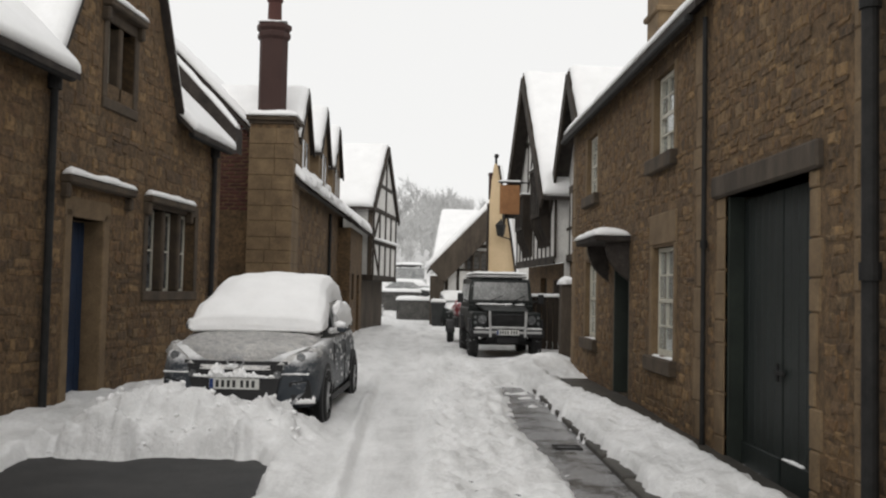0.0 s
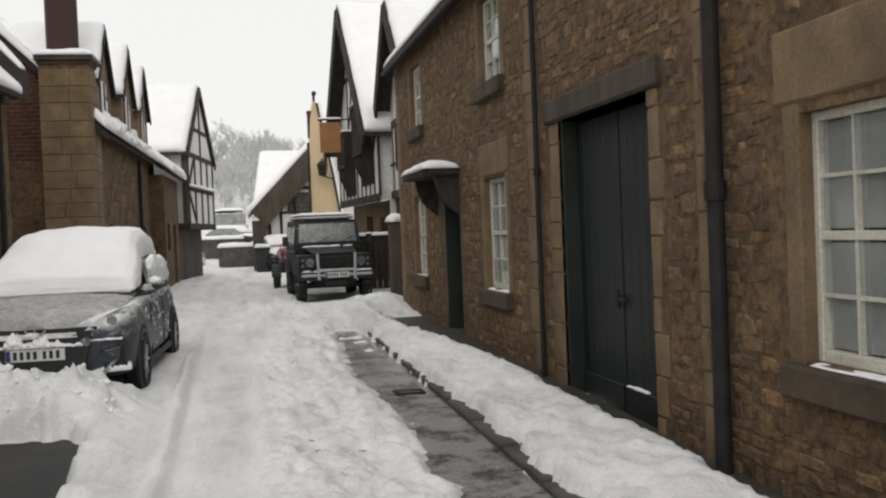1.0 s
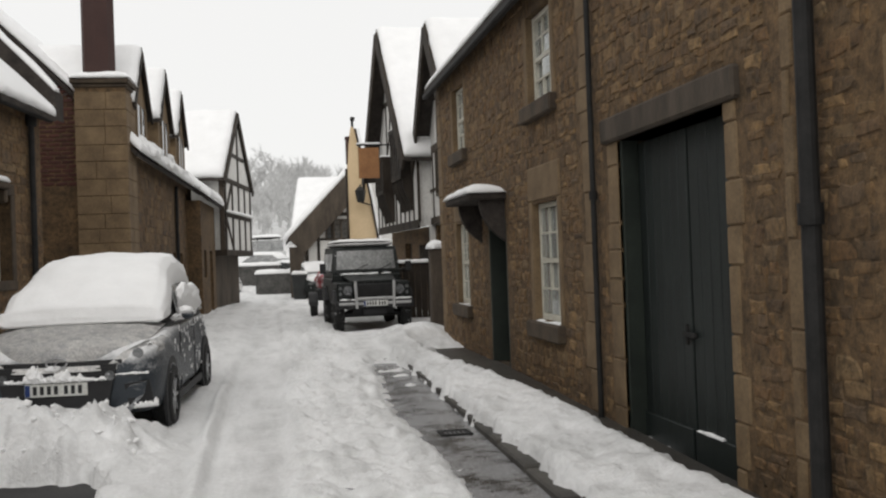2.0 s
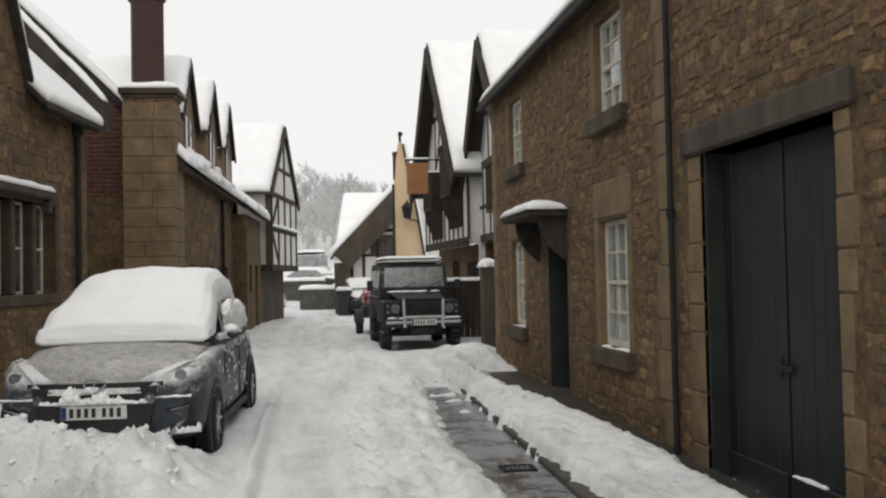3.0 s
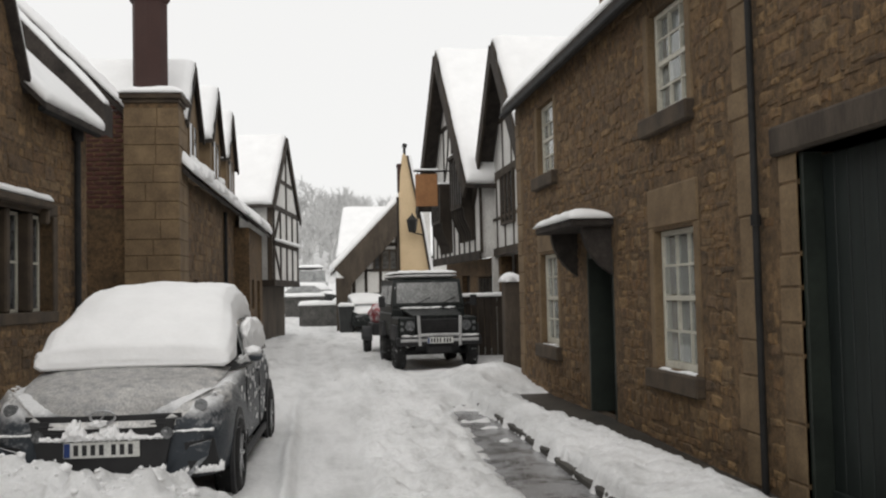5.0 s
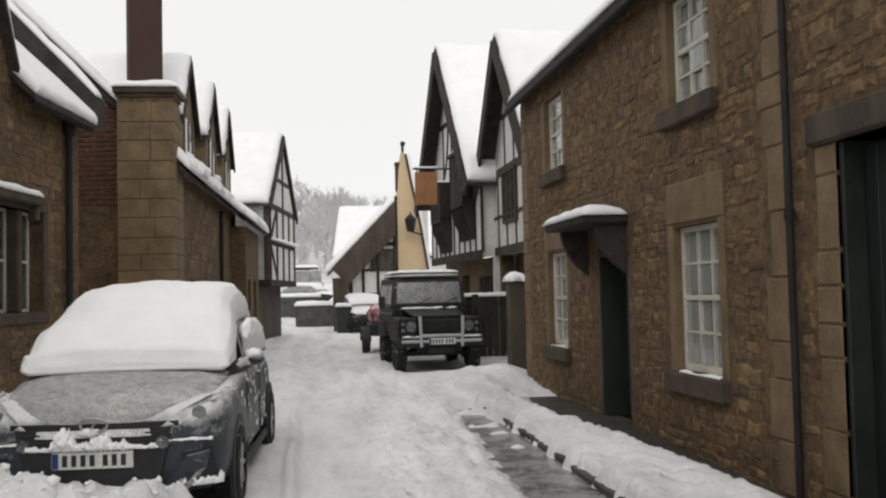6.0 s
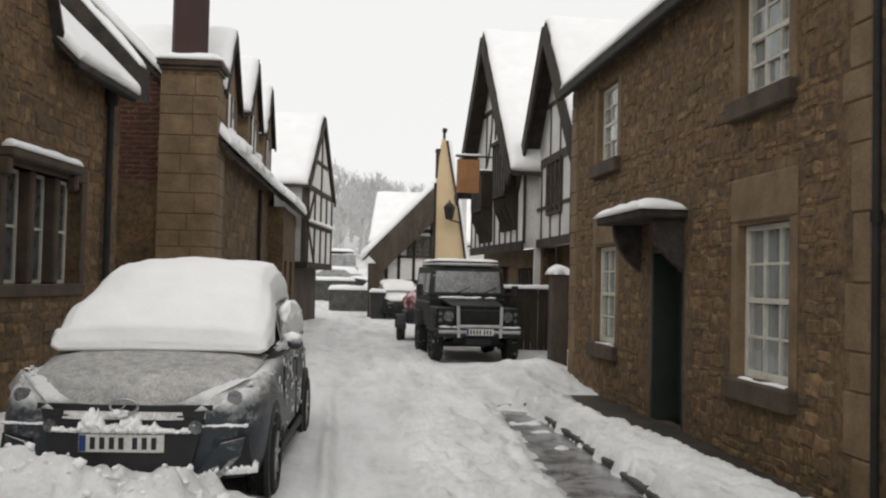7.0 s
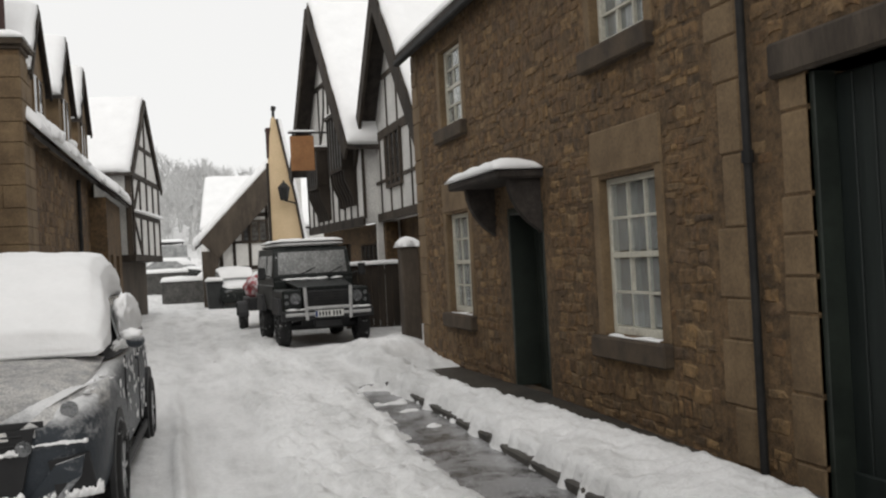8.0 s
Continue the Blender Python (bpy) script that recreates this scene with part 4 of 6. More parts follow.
for i in range(5):
    part("plank", boxes(((2.28 + i * 0.16, 0.235, 0.03), (2.43 + i * 0.16, 0.25, 2.26)), bev=0.005), M_door_blue, bd)
for a, b in ((2.08, 2.25), (3.096, 3.27)):
    part("door_jamb", boxes(((a, -0.015, 0), (b + (0.004 if b < 2.3 else 0), 0.3, 2.4)), bev=0.012), M_ashlar, longh)
part("lintel", boxes(((2.05, -0.015, 2.3), (3.3, 0.3, 2.55)), bev=0.012), M_ashlar, longh)
for x in (1.6, 7.1):
    part("downpipe", rod(rod(bmesh.new(), (x, -0.07, 0), (x, -0.07, 3.9), 0.045, seg=12), (x, -0.07, 3.7), (x, -0.07, 3.9), 0.08, seg=12), M_iron, longh, "black iron downpipe")
part("gutter", boxes(((5.5, -0.28, 3.8), (7.45, -0.18, 3.88)), ((AX0, -0.28, 3.8), (1.7, -0.18, 3.88)), bev=0.02), M_iron, longh)
for x0, x1, sd in ((5.45, 7.5, 1.0), (AX0, 1.75, 2.0)):
    a, b, c, d = (x0, -0.3, 3.82), (x1, -0.3, 3.82), (x1, 4.2, 8.3), (x0, 4.2, 8.3)
    r = part("roof", prism(bmesh.new(), [a, b, c, d], (0, 0, 0.08)), M_tile, longh, "stone-tiled roof slope")
    up = lambda p: (p[0], p[1], p[2] + 0.08)
    part("snow_cover", snow_slab(bmesh.new(), up(a), up(b), up(c), up(d), 0.1, 16, 16, 0.1, 0.25, sd), M_snow, r, "thick smooth snow", True)
# coped far gable
cop = part("gable_coping", prism(bmesh.new(), [(7.5, -0.3, 3.85), (7.5, -0.3, 4.28), (7.5, 4.2, 9.0), (7.5, 4.2, 8.2)], (0.35, 0, 0)), M_tile, longh, "dark coped gable parapet")
part("snow_cover", snow_slab(bmesh.new(), (7.53, -0.27, 4.3), (7.82, -0.27, 4.3), (7.82, 4.2, 9.0), (7.53, 4.2, 9.0), 0.08, 5, 24, 0.1, 0.4, 6.0), M_snow, cop, "thick snow", True)
part("end_wall", prism(bmesh.new(), [(7.6, 0.5, -0.3), (7.6, 8, -0.3), (7.6, 4.2, 8.1), (7.6, 0.5, 4.3)], (0.3, 0, 0)), M_mortar, longh)
# cross-gable roof
for s in (-1, 1):
    xe, ze = GAX + s * 1.92, GAZ + 0.05 - 1.92 * (GAZ - 4.1) / 1.85
    a, b, c, d = (xe, -0.12, ze), (GAX, -0.12, GAZ + 0.05), (GAX, 4.0, GAZ + 0.05), (xe, 4.0, ze)
    r = part("roof", prism(bmesh.new(), [a, b, c, d], (0, 0, 0.1)), M_tile, longh)
    up = lambda p: (p[0], p[1], p[2] + 0.1)
    part("snow_cover", snow_slab(bmesh.new(), up(a), up(b), up(c), up(d), 0.15, 10, 10, 0.15, 0.2, s), M_snow, r, "", True)

# ---- house with chimney and dormers ----
dorm = thing("dormer_house", pose(-1.68, 17.9, 0, 0, 0, 88), "brown stone house with a brick chimney and gabled dormers", "house")
DW = 10.3
dholes = [(2.0 + i * 1.35, 2.55 + i * 1.35, 1.25, 1.9) for i in range(5)]
dwall = part("wall", facade(bmesh.new(), DW, 3.85, 0.45, dholes), M_mortar, dorm, "brown stone front")
rubble(dwall, 0.9, DW, 0.0, 3.8, [(h[0] - 0.1, h[1] + 0.1, h[2] - 0.1, h[3] + 0.15) for h in dholes], hmin=12, hmax=22, wmin=20, wmax=50)
for h in dholes:
    leaded(dorm, *h, 2, 0.12)
part("end_wall", prism(bmesh.new(), [(0.0, 0.0, -0.3), (0.0, 7, -0.3), (0.0, 7, 3.6), (0.0, 3.5, 7.3), (0.0, 0.0, 3.75)], (0.4, 0, 0)), M_mortar, dorm, "rubble gable end")
V, F = [], []
for r_ in range(23):
    for c_ in range(10):
        y = 0.9 + c_ * 0.235 + (r_ % 2) * 0.11
        v, f = stone_shape(0.22, 0.068, 0.008, rng)
        k = len(V)
        V += [(b - 0.0, y + a, 3.15 + r_ * 0.082 + c) for a, b, c in v]
        F += [tuple(i + k for i in q) for q in f]
me = bpy.data.meshes.new("brick_patch")
me.from_pydata(V, [], F)
me.materials.append(M_brick)
ob = new("brick_patch", me)
ob.parent = dorm
tagged(ob, "patch of dark red brickwork", kind="stuff")
st_ = part("chimney_base", boxes(((-0.35, -0.12, -0.2), (0.55, 0.78, 4.95)), bev=0.02), M_mortar, dorm, "square ashlar chimney stack with a moulded cap")
z, k = 0.0, 0
while z < 4.8:
    hh = rng.uniform(0.24, 0.36)
    hh = min(hh, 4.9 - z)
    cut = rng.uniform(0.3, 0.6)
    for a, b in ((-0.13, -0.12 + cut), (-0.12 + cut, 0.79)):
        part("block", boxes(((-0.365, a + 0.005, z + 0.005), (-0.3, b - 0.005, z + hh - 0.005)), bev=0.008), M_ashlar, st_)
    for a, b in ((-0.36, 0.05), (0.05, 0.56)):
        part("block", boxes(((a + 0.005, -0.135, z + 0.005), (b - 0.005, -0.08, z + hh - 0.005)), bev=0.008), M_ashlar, st_)
    z += hh
part("cap", boxes(((-0.42, -0.19, 4.95), (0.62, 0.85, 5.05)), ((-0.38, -0.15, 4.88), (0.58, 0.81, 4.95)), bev=0.015), M_ashlar_dark, st_, "projecting stone cap")
part("snow_cover", snow_slab(bmesh.new(), (-0.44, -0.21, 5.05), (0.64, -0.21, 5.05), (0.64, 0.87, 5.05), (-0.44, 0.87, 5.05), 0.14, 10, 10, 0.2, 0.3), M_snow, st_, "", True)
shaft = part("chimney_shaft", lathe(bmesh.new(), (0.1, 0.42, 5.0), [(0.35, 0), (0.35, 0.15), (0.3, 0.2), (0.3, 1.72), (0.35, 1.78), (0.35, 1.86), (0.32, 1.9), (0.37, 1.96), (0.37, 2.05), (0.3, 2.08)], 8), M_shaft, dorm, "octagonal dark brick chimney shaft")
part("chimney_pot", lathe(bmesh.new(), (0.1, 0.42, 7.05), [(0.15, 0), (0.14, 0.5), (0.17, 0.52), (0.17, 0.6), (0.12, 0.6)], 14), M_brick, shaft, "clay chimney pot")
part("snow_cap", snow_slab(bmesh.new(), (-0.2, 0.12, 7.07), (0.4, 0.12, 7.07), (0.4, 0.72, 7.07), (-0.2, 0.72, 7.07), 0.05, 6, 6, 0.1), M_snow, shaft, "", True)
part("eave_roof", prism(bmesh.new(), [(-0.08, -0.25, 3.62), (DW, -0.25, 3.62), (DW, 3.5, 7.4), (-0.08, 3.5, 7.4)], (0, 0, 0.1)), M_tile, dorm, "tiled roof slope")
part("snow_cover", snow_slab(bmesh.new(), (-0.1, -0.32, 3.72), (DW, -0.32, 3.72), (DW, 3.5, 7.5), (-0.1, 3.5, 7.5), 0.13, 36, 14, 0.2, 0.35, 9.0), M_snow, dorm, "thick uneven snow on the eaves", True)
for xc, out, lift in ((1.3, 0.08, 0.04), (3.75, 0.19, 0.09), (6.75, 0.16, 0.13)):
    w = 0.85
    dm = part("dormer", prism(bmesh.new(), [(xc - w, -0.02, 3.7), (xc + w, -0.02, 3.7), (xc + w, -0.02, 4.72), (xc, -0.02, 5.82), (xc - w, -0.02, 4.72)], (0, 2.6, 0)), M_ashlar, dorm, "gabled stone dormer")
    dm.location = (0, -out, lift)
    lw = part("window", boxes(((xc - 0.5, -0.05, 3.95), (xc - 0.44, 0.03, 4.75)), ((xc + 0.44, -0.05, 3.95), (xc + 0.5, 0.03, 4.75)), ((xc - 0.03, -0.05, 3.95), (xc + 0.03, 0.03, 4.75)), ((xc - 0.5, -0.03, 4.75), (xc + 0.5, 0.03, 4.81)), ((xc - 0.5, -0.05, 3.89), (xc + 0.5, 0.03, 3.95))), M_ashlar, dm)
    for s in (-1, 1):
        part("pane", boxes(((xc + s * 0.235 - 0.2, -0.035, 3.95), (xc + s * 0.235 + 0.2, -0.025, 4.75))), M_darkglass, dm)
        a, b, c, d = (xc + s * 1.02, -0.1, 4.6), (xc, -0.1, 5.87), (xc, 3.0, 5.87), (xc + s * 1.02, 3.0, 4.6)
        part("dormer_roof", prism(bmesh.new(), [a, b, c, d], (0, 0, 0.08)), M_tile, dm)
        up = lambda p: (p[0], p[1], p[2] + 0.08)
        part("snow_cover", snow_slab(bmesh.new(), up(a), up(b), up(c), up(d), 0.16, 8, 8, 0.15, 0.3, xc + s), M_snow, dm, "", True)
        part("bargeboard", timbers(bmesh.new(), [(xc + s * 1.02, 4.56, xc, 5.83, 0.11)], -0.12, 0.04), M_oak, dm)
bm = bmesh.new()
for k in range(24):
    x = rng.uniform(0.6, DW - 0.5)
    w, e = rng.uniform(0.12, 0.4), rng.uniform(-0.05, 0.3)
    snow_slab(bm, (x, -0.4 + e, 3.72 + e), (x + w, -0.42 + e, 3.74 + e), (x + w, -0.05 + e, 4.02 + e), (x, -0.05 + e, 4.02 + e), rng.uniform(0.08, 0.19), 6, 6, 0.12, 0.5, k * 1.3)
part("eave_snow", bm, M_snow, dorm, "lumpy slipped snow along the eaves", True, "stuff")
part("downpipe", rod(bmesh.new(), (6.6, -0.06, 0), (6.6, -0.06, 3.6), 0.045), M_iron, dorm)

low = thing("low_stone_house", pose(-0.98, 26.9, 0, 0, 0, 88), "low dark stone house under snowy eaves", "house")
part("wall", facade(bmesh.new(), 4.0, 3.4, 0.4, [(0.6, 1.3, 1.2, 2.0), (2.2, 3.1, -0.5, 2.0)]), M_mortar, low)
leaded(low, 0.6, 1.3, 1.2, 2.0, 2, 0.1)
part("door", boxes(((2.2, 0.2, -0.1), (3.1, 0.26, 2.0))), M_oak, low, "dark plank door")
part("end_wall", prism(bmesh.new(), [(-0.02, 0.4, -0.3), (-0.02, 4, -0.3), (-0.02, 4, 5.5), (-0.02, 0.4, 3.5)], (0.3, 0, 0)), M_mortar, low)
part("roof", prism(bmesh.new(), [(-0.1, -0.25, 3.35), (4.2, -0.25, 3.35), (4.2, 3, 6.0), (-0.1, 3, 6.0)], (0, 0, 0.1)), M_tile, low)
part("snow_cover", snow_slab(bmesh.new(), (-0.15, -0.3, 3.45), (4.2, -0.3, 3.45), (4.2, 3, 6.1), (-0.15, 3, 6.1), 0.2, 20, 10, 0.2, 0.4, 2.0), M_snow, low, "thick uneven snow", True)

# ---- jettied timber house at the corner ----
jet = thing("jettied_timber_house", pose(-0.65, 31.0, 0, 0, 0, -8), "jettied half-timbered house with white panels and snowy roof", "house")
part("ground_wall", boxes(((-6, 0.0, -0.3), (-0.35, 5.0, 2.0)), bev=0.02), M_oak_grey, jet, "dark weathered ground floor wall")
part("jetty_beam", boxes(((-6, -0.05, 1.85), (0.2, 5.1, 2.05)), bev=0.02), M_oak, jet)
part("upper_wall", boxes(((-6, 0.0, 2.05), (0.15, 5.0, 4.5))), M_render, jet, "white limewashed panels")
part("gable", prism(bmesh.new(), [(-0.15, 0.0, 4.5), (-0.15, 5.0, 4.5), (-0.15, 2.5, 6.75)], (0.3, 0, 0)), M_render, jet)


def side_timber(y0, z0, y1, z1, w):
    bm = bmesh.new()
    a, b = Vector((0.12, y0, z0)), Vector((0.12, y1, z1))
    q = (b - a).normalized()
    s = Vector((0, q.z, -q.y)) * w / 2
    return prism(bm, [a + s, a - s, b - s, b + s], (0.07, 0, 0))


for s in [(0.08, 2.05, 0.08, 4.4, 0.16), (4.9, 2.05, 4.9, 4.4, 0.16), (0, 4.35, 5, 4.35, 0.16), (0, 3.2, 5, 3.2, 0.14), (1.3, 2.05, 1.3, 4.4, 0.14), (2.5, 2.05, 2.5, 6.3, 0.14), (3.7, 2.05, 3.7, 4.4, 0.14), (0.1, 3.25, 1.25, 4.3, 0.13), (0.1, 3.15, 1.25, 2.1, 0.13), (1.3, 5.3, 3.7, 5.3, 0.12)]:
    part("timber", side_timber(*s), M_oak, jet)
for x0, z0, x1, z1, w in [(0.06, 2.05, 0.06, 4.4, 0.16), (-6, 4.4, 0.15, 4.4, 0.12)]:
    part("timber", timbers(bmesh.new(), [(x0, z0, x1, z1, w)]), M_oak_grey, jet)
part("sill_snow", snow_slab(bmesh.new(), (0.15, 0.1, 3.27), (0.32, 0.1, 3.27), (0.32, 4.9, 3.27), (0.15, 4.9, 3.27), 0.1, 4, 16, 0.08, 0.5), M_snow, jet, "", True)
for s in (0, 1):
    y0, y1 = (-0.3, 2.5) if s == 0 else (5.3, 2.5)
    a, b, c, d = (-6, y0, 4.28), (0.2, y0, 4.28), (0.2, y1, 6.85), (-6, y1, 6.85)
    r = part("roof", prism(bmesh.new(), [a, b, c, d], (0, 0, 0.1)), M_tile, jet)
    up = lambda p: (p[0], p[1], p[2] + 0.1)
    part("snow_cover", snow_slab(bmesh.new(), up(a), up(b), up(c), up(d), 0.2, 16, 12, 0.2, 0.2, s), M_snow, r, "thick smooth snow", True)
    bm = bmesh.new()
    p, q = Vector((0.2, y0, 4.2)), Vector((0.2, y1, 6.8))
    t = (q - p).normalized()
    sv = Vector((0, t.z, -t.y)) * 0.12
    part("bargeboard", prism(bm, [p + sv, p - sv, q - sv, q + sv], (0.06, 0, 0)), M_oak, jet, "dark bargeboard")

# ---- vehicles ----


def frosted_paint(name, paint):
    """Car paint on which snow has frozen: thick on what faces up, in smears on the sides."""
    m, n, l, b = shader(name, 0.4, 0, 0.6)
    geo = n.new("ShaderNodeNewGeometry")
    up = n.new("ShaderNodeSeparateXYZ")
    l.new(geo.outputs["Normal"], up.inputs[0])
    grain = noise_node(n, l, geo.outputs["Position"], 38, 6, 0.8)
    smear = noise_node(n, l, geo.outputs["Position"], 6, 6, 0.7, (1, 0.6, 1.6))
    k = n.new("ShaderNodeMath")
    k.operation = "MULTIPLY_ADD"
    l.new(up.outputs["Z"], k.inputs[0])
    k.inputs[1].default_value = 0.9
    l.new(smear, k.inputs[2])
    k2 = n.new("ShaderNodeMath")
    k2.operation = "MULTIPLY_ADD"
    l.new(grain, k2.inputs[0])
    k2.inputs[1].default_value = 0.9
    l.new(k.outputs[0], k2.inputs[2])
    k3 = n.new("ShaderNodeMath")
    k3.operation = "MULTIPLY"
    l.new(k2.outputs[0], k3.inputs[0])
    k3.inputs[1].default_value = 0.45
    f = ramp(n, l, k3.outputs[0], [(0.455, (0, 0, 0)), (0.54, (0.3, 0.3, 0.3)), (0.8, (1, 1, 1))])
    l.new(blend(n, l, f, paint, (0.74, 0.742, 0.745)), b.inputs["Base Color"])
    l.new(ramp(n, l, f, [(0.0, (0.35, 0.35, 0.35)), (0.5, (0.85, 0.85, 0.85))]), b.inputs["Roughness"])
    bump(n, l, b, grain, 0.8, 0.012)
    return m


M_carpaint = frosted_paint("slate_blue_car_paint", (0.022, 0.03, 0.04))
M_frost = surface("frosted_car_paint", (0.6, 0.603, 0.608), (0.8, 0.802, 0.805), 3, 70, 0.9, 0.2, 0.003, grainy=0.45, pits=0.25)
M_darkpaint = surface("near_black_green_paint", (0.004, 0.006, 0.005), (0.01, 0.013, 0.012), 4, 60, 0.45, 0.1, 0.002, spec=0.3, dust=0.03)
M_rubber = surface("tyre_rubber", (0.01, 0.01, 0.01), (0.025, 0.025, 0.025), 8, 60, 0.85, 0.3, 0.004, dust=0.08)
M_trim = surface("black_plastic_trim", (0.01, 0.01, 0.011), (0.022, 0.022, 0.023), 6, 60, 0.6, 0.2, 0.002)
M_plate = surface("white_plate", (0.55, 0.55, 0.52), (0.66, 0.66, 0.63), 8, 50, 0.5, 0.05, 0.001)
M_plate_blue = surface("blue_plate_band", (0.01, 0.03, 0.12), (0.015, 0.04, 0.16), 8, 50, 0.5, 0.05, 0.001)
M_chrome = surface("dull_chrome", (0.42, 0.42, 0.43), (0.6, 0.6, 0.61), 8, 50, 0.35, 0.1, 0.002, metal=0.9)
M_bar = surface("grey_painted_tube", (0.3, 0.3, 0.3), (0.46, 0.46, 0.455), 8, 50, 0.5, 0.1, 0.002)
M_lens = surface("frosted_lamp_lens", (0.05, 0.053, 0.056), (0.17, 0.174, 0.178), 9, 60, 0.3, 0.2, 0.003, spec=0.6, dust=0.1)
M_lens_frost = surface("frost_crusted_lens", (0.4, 0.403, 0.406), (0.66, 0.662, 0.665), 5, 70, 0.7, 0.2, 0.003, grainy=0.45, pits=0.35)
# This grey holds both frost on the glass and a reflection painted in.
M_screen = surface("frost_and_reflection_glass", (0.12, 0.125, 0.125), (0.3, 0.305, 0.3), 3, 25, 0.25, 0.15, 0.003, spec=0.7)
M_roofgrey = surface("grey_vehicle_roof", (0.35, 0.35, 0.35), (0.55, 0.55, 0.55), 4, 40, 0.7, 0.4, 0.006)
M_red = surface("red_tarpaulin", (0.3, 0.04, 0.05), (0.42, 0.08, 0.09), 5, 40, 0.6, 0.3, 0.004, dust=0.5, dust_scale=6)
M_bin = surface("dark_plastic_bin", (0.02, 0.022, 0.022), (0.04, 0.042, 0.042), 5, 40, 0.6, 0.2, 0.003)


def loft(bm, rows):
    """A closed, mirrored hull through half sections [(y, [(x, z), ...]), ...]."""
    rings = []
    for y, half in rows:
        right = [bm.verts.new((x, y, z)) for x, z in half]
        left = [bm.verts.new((-x, y, z)) for x, z in half[::-1] if x > 1e-6]
        rings.append(right + left)
    for a, b in zip(rings, rings[1:]):
        n = len(a)
        for k in range(n):
            bm.faces.new((a[k], a[(k + 1) % n], b[(k + 1) % n], b[k]))
    bm.faces.new(rings[0][::-1]), bm.faces.new(rings[-1])
    return bm


def uneven(bm, amp, scale, seed=0.0, cuts=4):
    """Subdivides and ruffles a soft snow body."""
    bmesh.ops.subdivide_edges(bm, edges=bm.edges[:], cuts=cuts, use_grid_fill=True, smooth=0.6)
    bm.normal_update()
    off = [(v, v.normal * (noise.noise(v.co * scale + Vector((seed, 0, 0))) * amp + noise.noise(v.co * scale * 3.3) * amp * 0.4)) for v in bm.verts]
    for v, d in off:
        v.co += d
    return bm


def rounded(ob, levels=2):
    s = ob.modifiers.new("round", "SUBSURF")
    s.levels = s.render_levels = levels
    return ob


def snow_lump(bm, c, size, seed=0.0, sub=2, rough=1.0):
    g = bmesh.ops.create_icosphere(bm, subdivisions=sub, radius=1.0)
    for v in g["verts"]:
        k = 1 + rough * 0.45 * noise.noise(v.co * 1.7 + Vector((seed, seed * 0.7, 0))) + rough * 0.35 * noise.noise(v.co * 4.3 + Vector((0, seed, 0)))
        v.co = Vector((v.co.x * size[0] * k, v.co.y * size[1] * k, v.co.z * size[2] * k)) + Vector(c)
    return bm


def snow_drift(bm, x0, x1, y_of, z0, top_of, deep, seed, n=120, m=9):
    """Snow plastered on an upright front: a ragged top edge, a crumbly bulging face, a flat back."""
    cols = []
    for i in range(n + 1):
        x = x0 + (x1 - x0) * i / n
        p = Vector((x * 9, seed, 0))
        h = max(0.004, top_of(x) * (1 + 0.55 * noise.noise(p) + 0.5 * noise.noise(p * 3.1) + 0.4 * noise.noise(p * 7.7)))
        col = []
        for j in range(m + 1):
            v = j / m
            q = Vector((x * 30, v * h * 30, seed))
            bulge = deep * math.sin(math.pi * (0.12 + 0.88 * v)) ** 0.6 * min(1.0, h / 0.05)
            col.append(bm.verts.new((x + 0.008 * noise.noise(q * 1.3), y_of(x) - bulge * (1 + 0.5 * noise.noise(q) + 0.35 * noise.noise(q * 2.7)), z0 + h * v + 0.007 * noise.noise(q * 2.1))))
        col += [bm.verts.new((x, y_of(x) + 0.03, z0 + h)), bm.verts.new((x, y_of(x) + 0.03, z0 - 0.005))]
        cols.append(col)
    for a, b in zip(cols, cols[1:]):
        for j in range(len(a)):
            bm.faces.new((a[j], b[j], b[(j + 1) % len(a)], a[(j + 1) % len(a)]))
    bm.faces.new(cols[0]), bm.faces.new(cols[-1][::-1])
    return bm


def ring(bm, rx, rz, r, seg=28, sides=6):
    """An oval ring standing upright, its axis along y."""
    rows = []
    for i in range(seg):
        a = 2 * math.pi * i / seg
        rows.append([bm.verts.new(((rx + r * math.cos(b)) * math.cos(a), r * math.sin(b), (rz + r * math.cos(b)) * math.sin(a))) for b in [2 * math.pi * k / sides for k in range(sides)]])
    for i in range(seg):
        a, b = rows[i], rows[(i + 1) % seg]
        for k in range(sides):
            bm.faces.new((a[k], a[(k + 1) % sides], b[(k + 1) % sides], b[k]))
    return bm


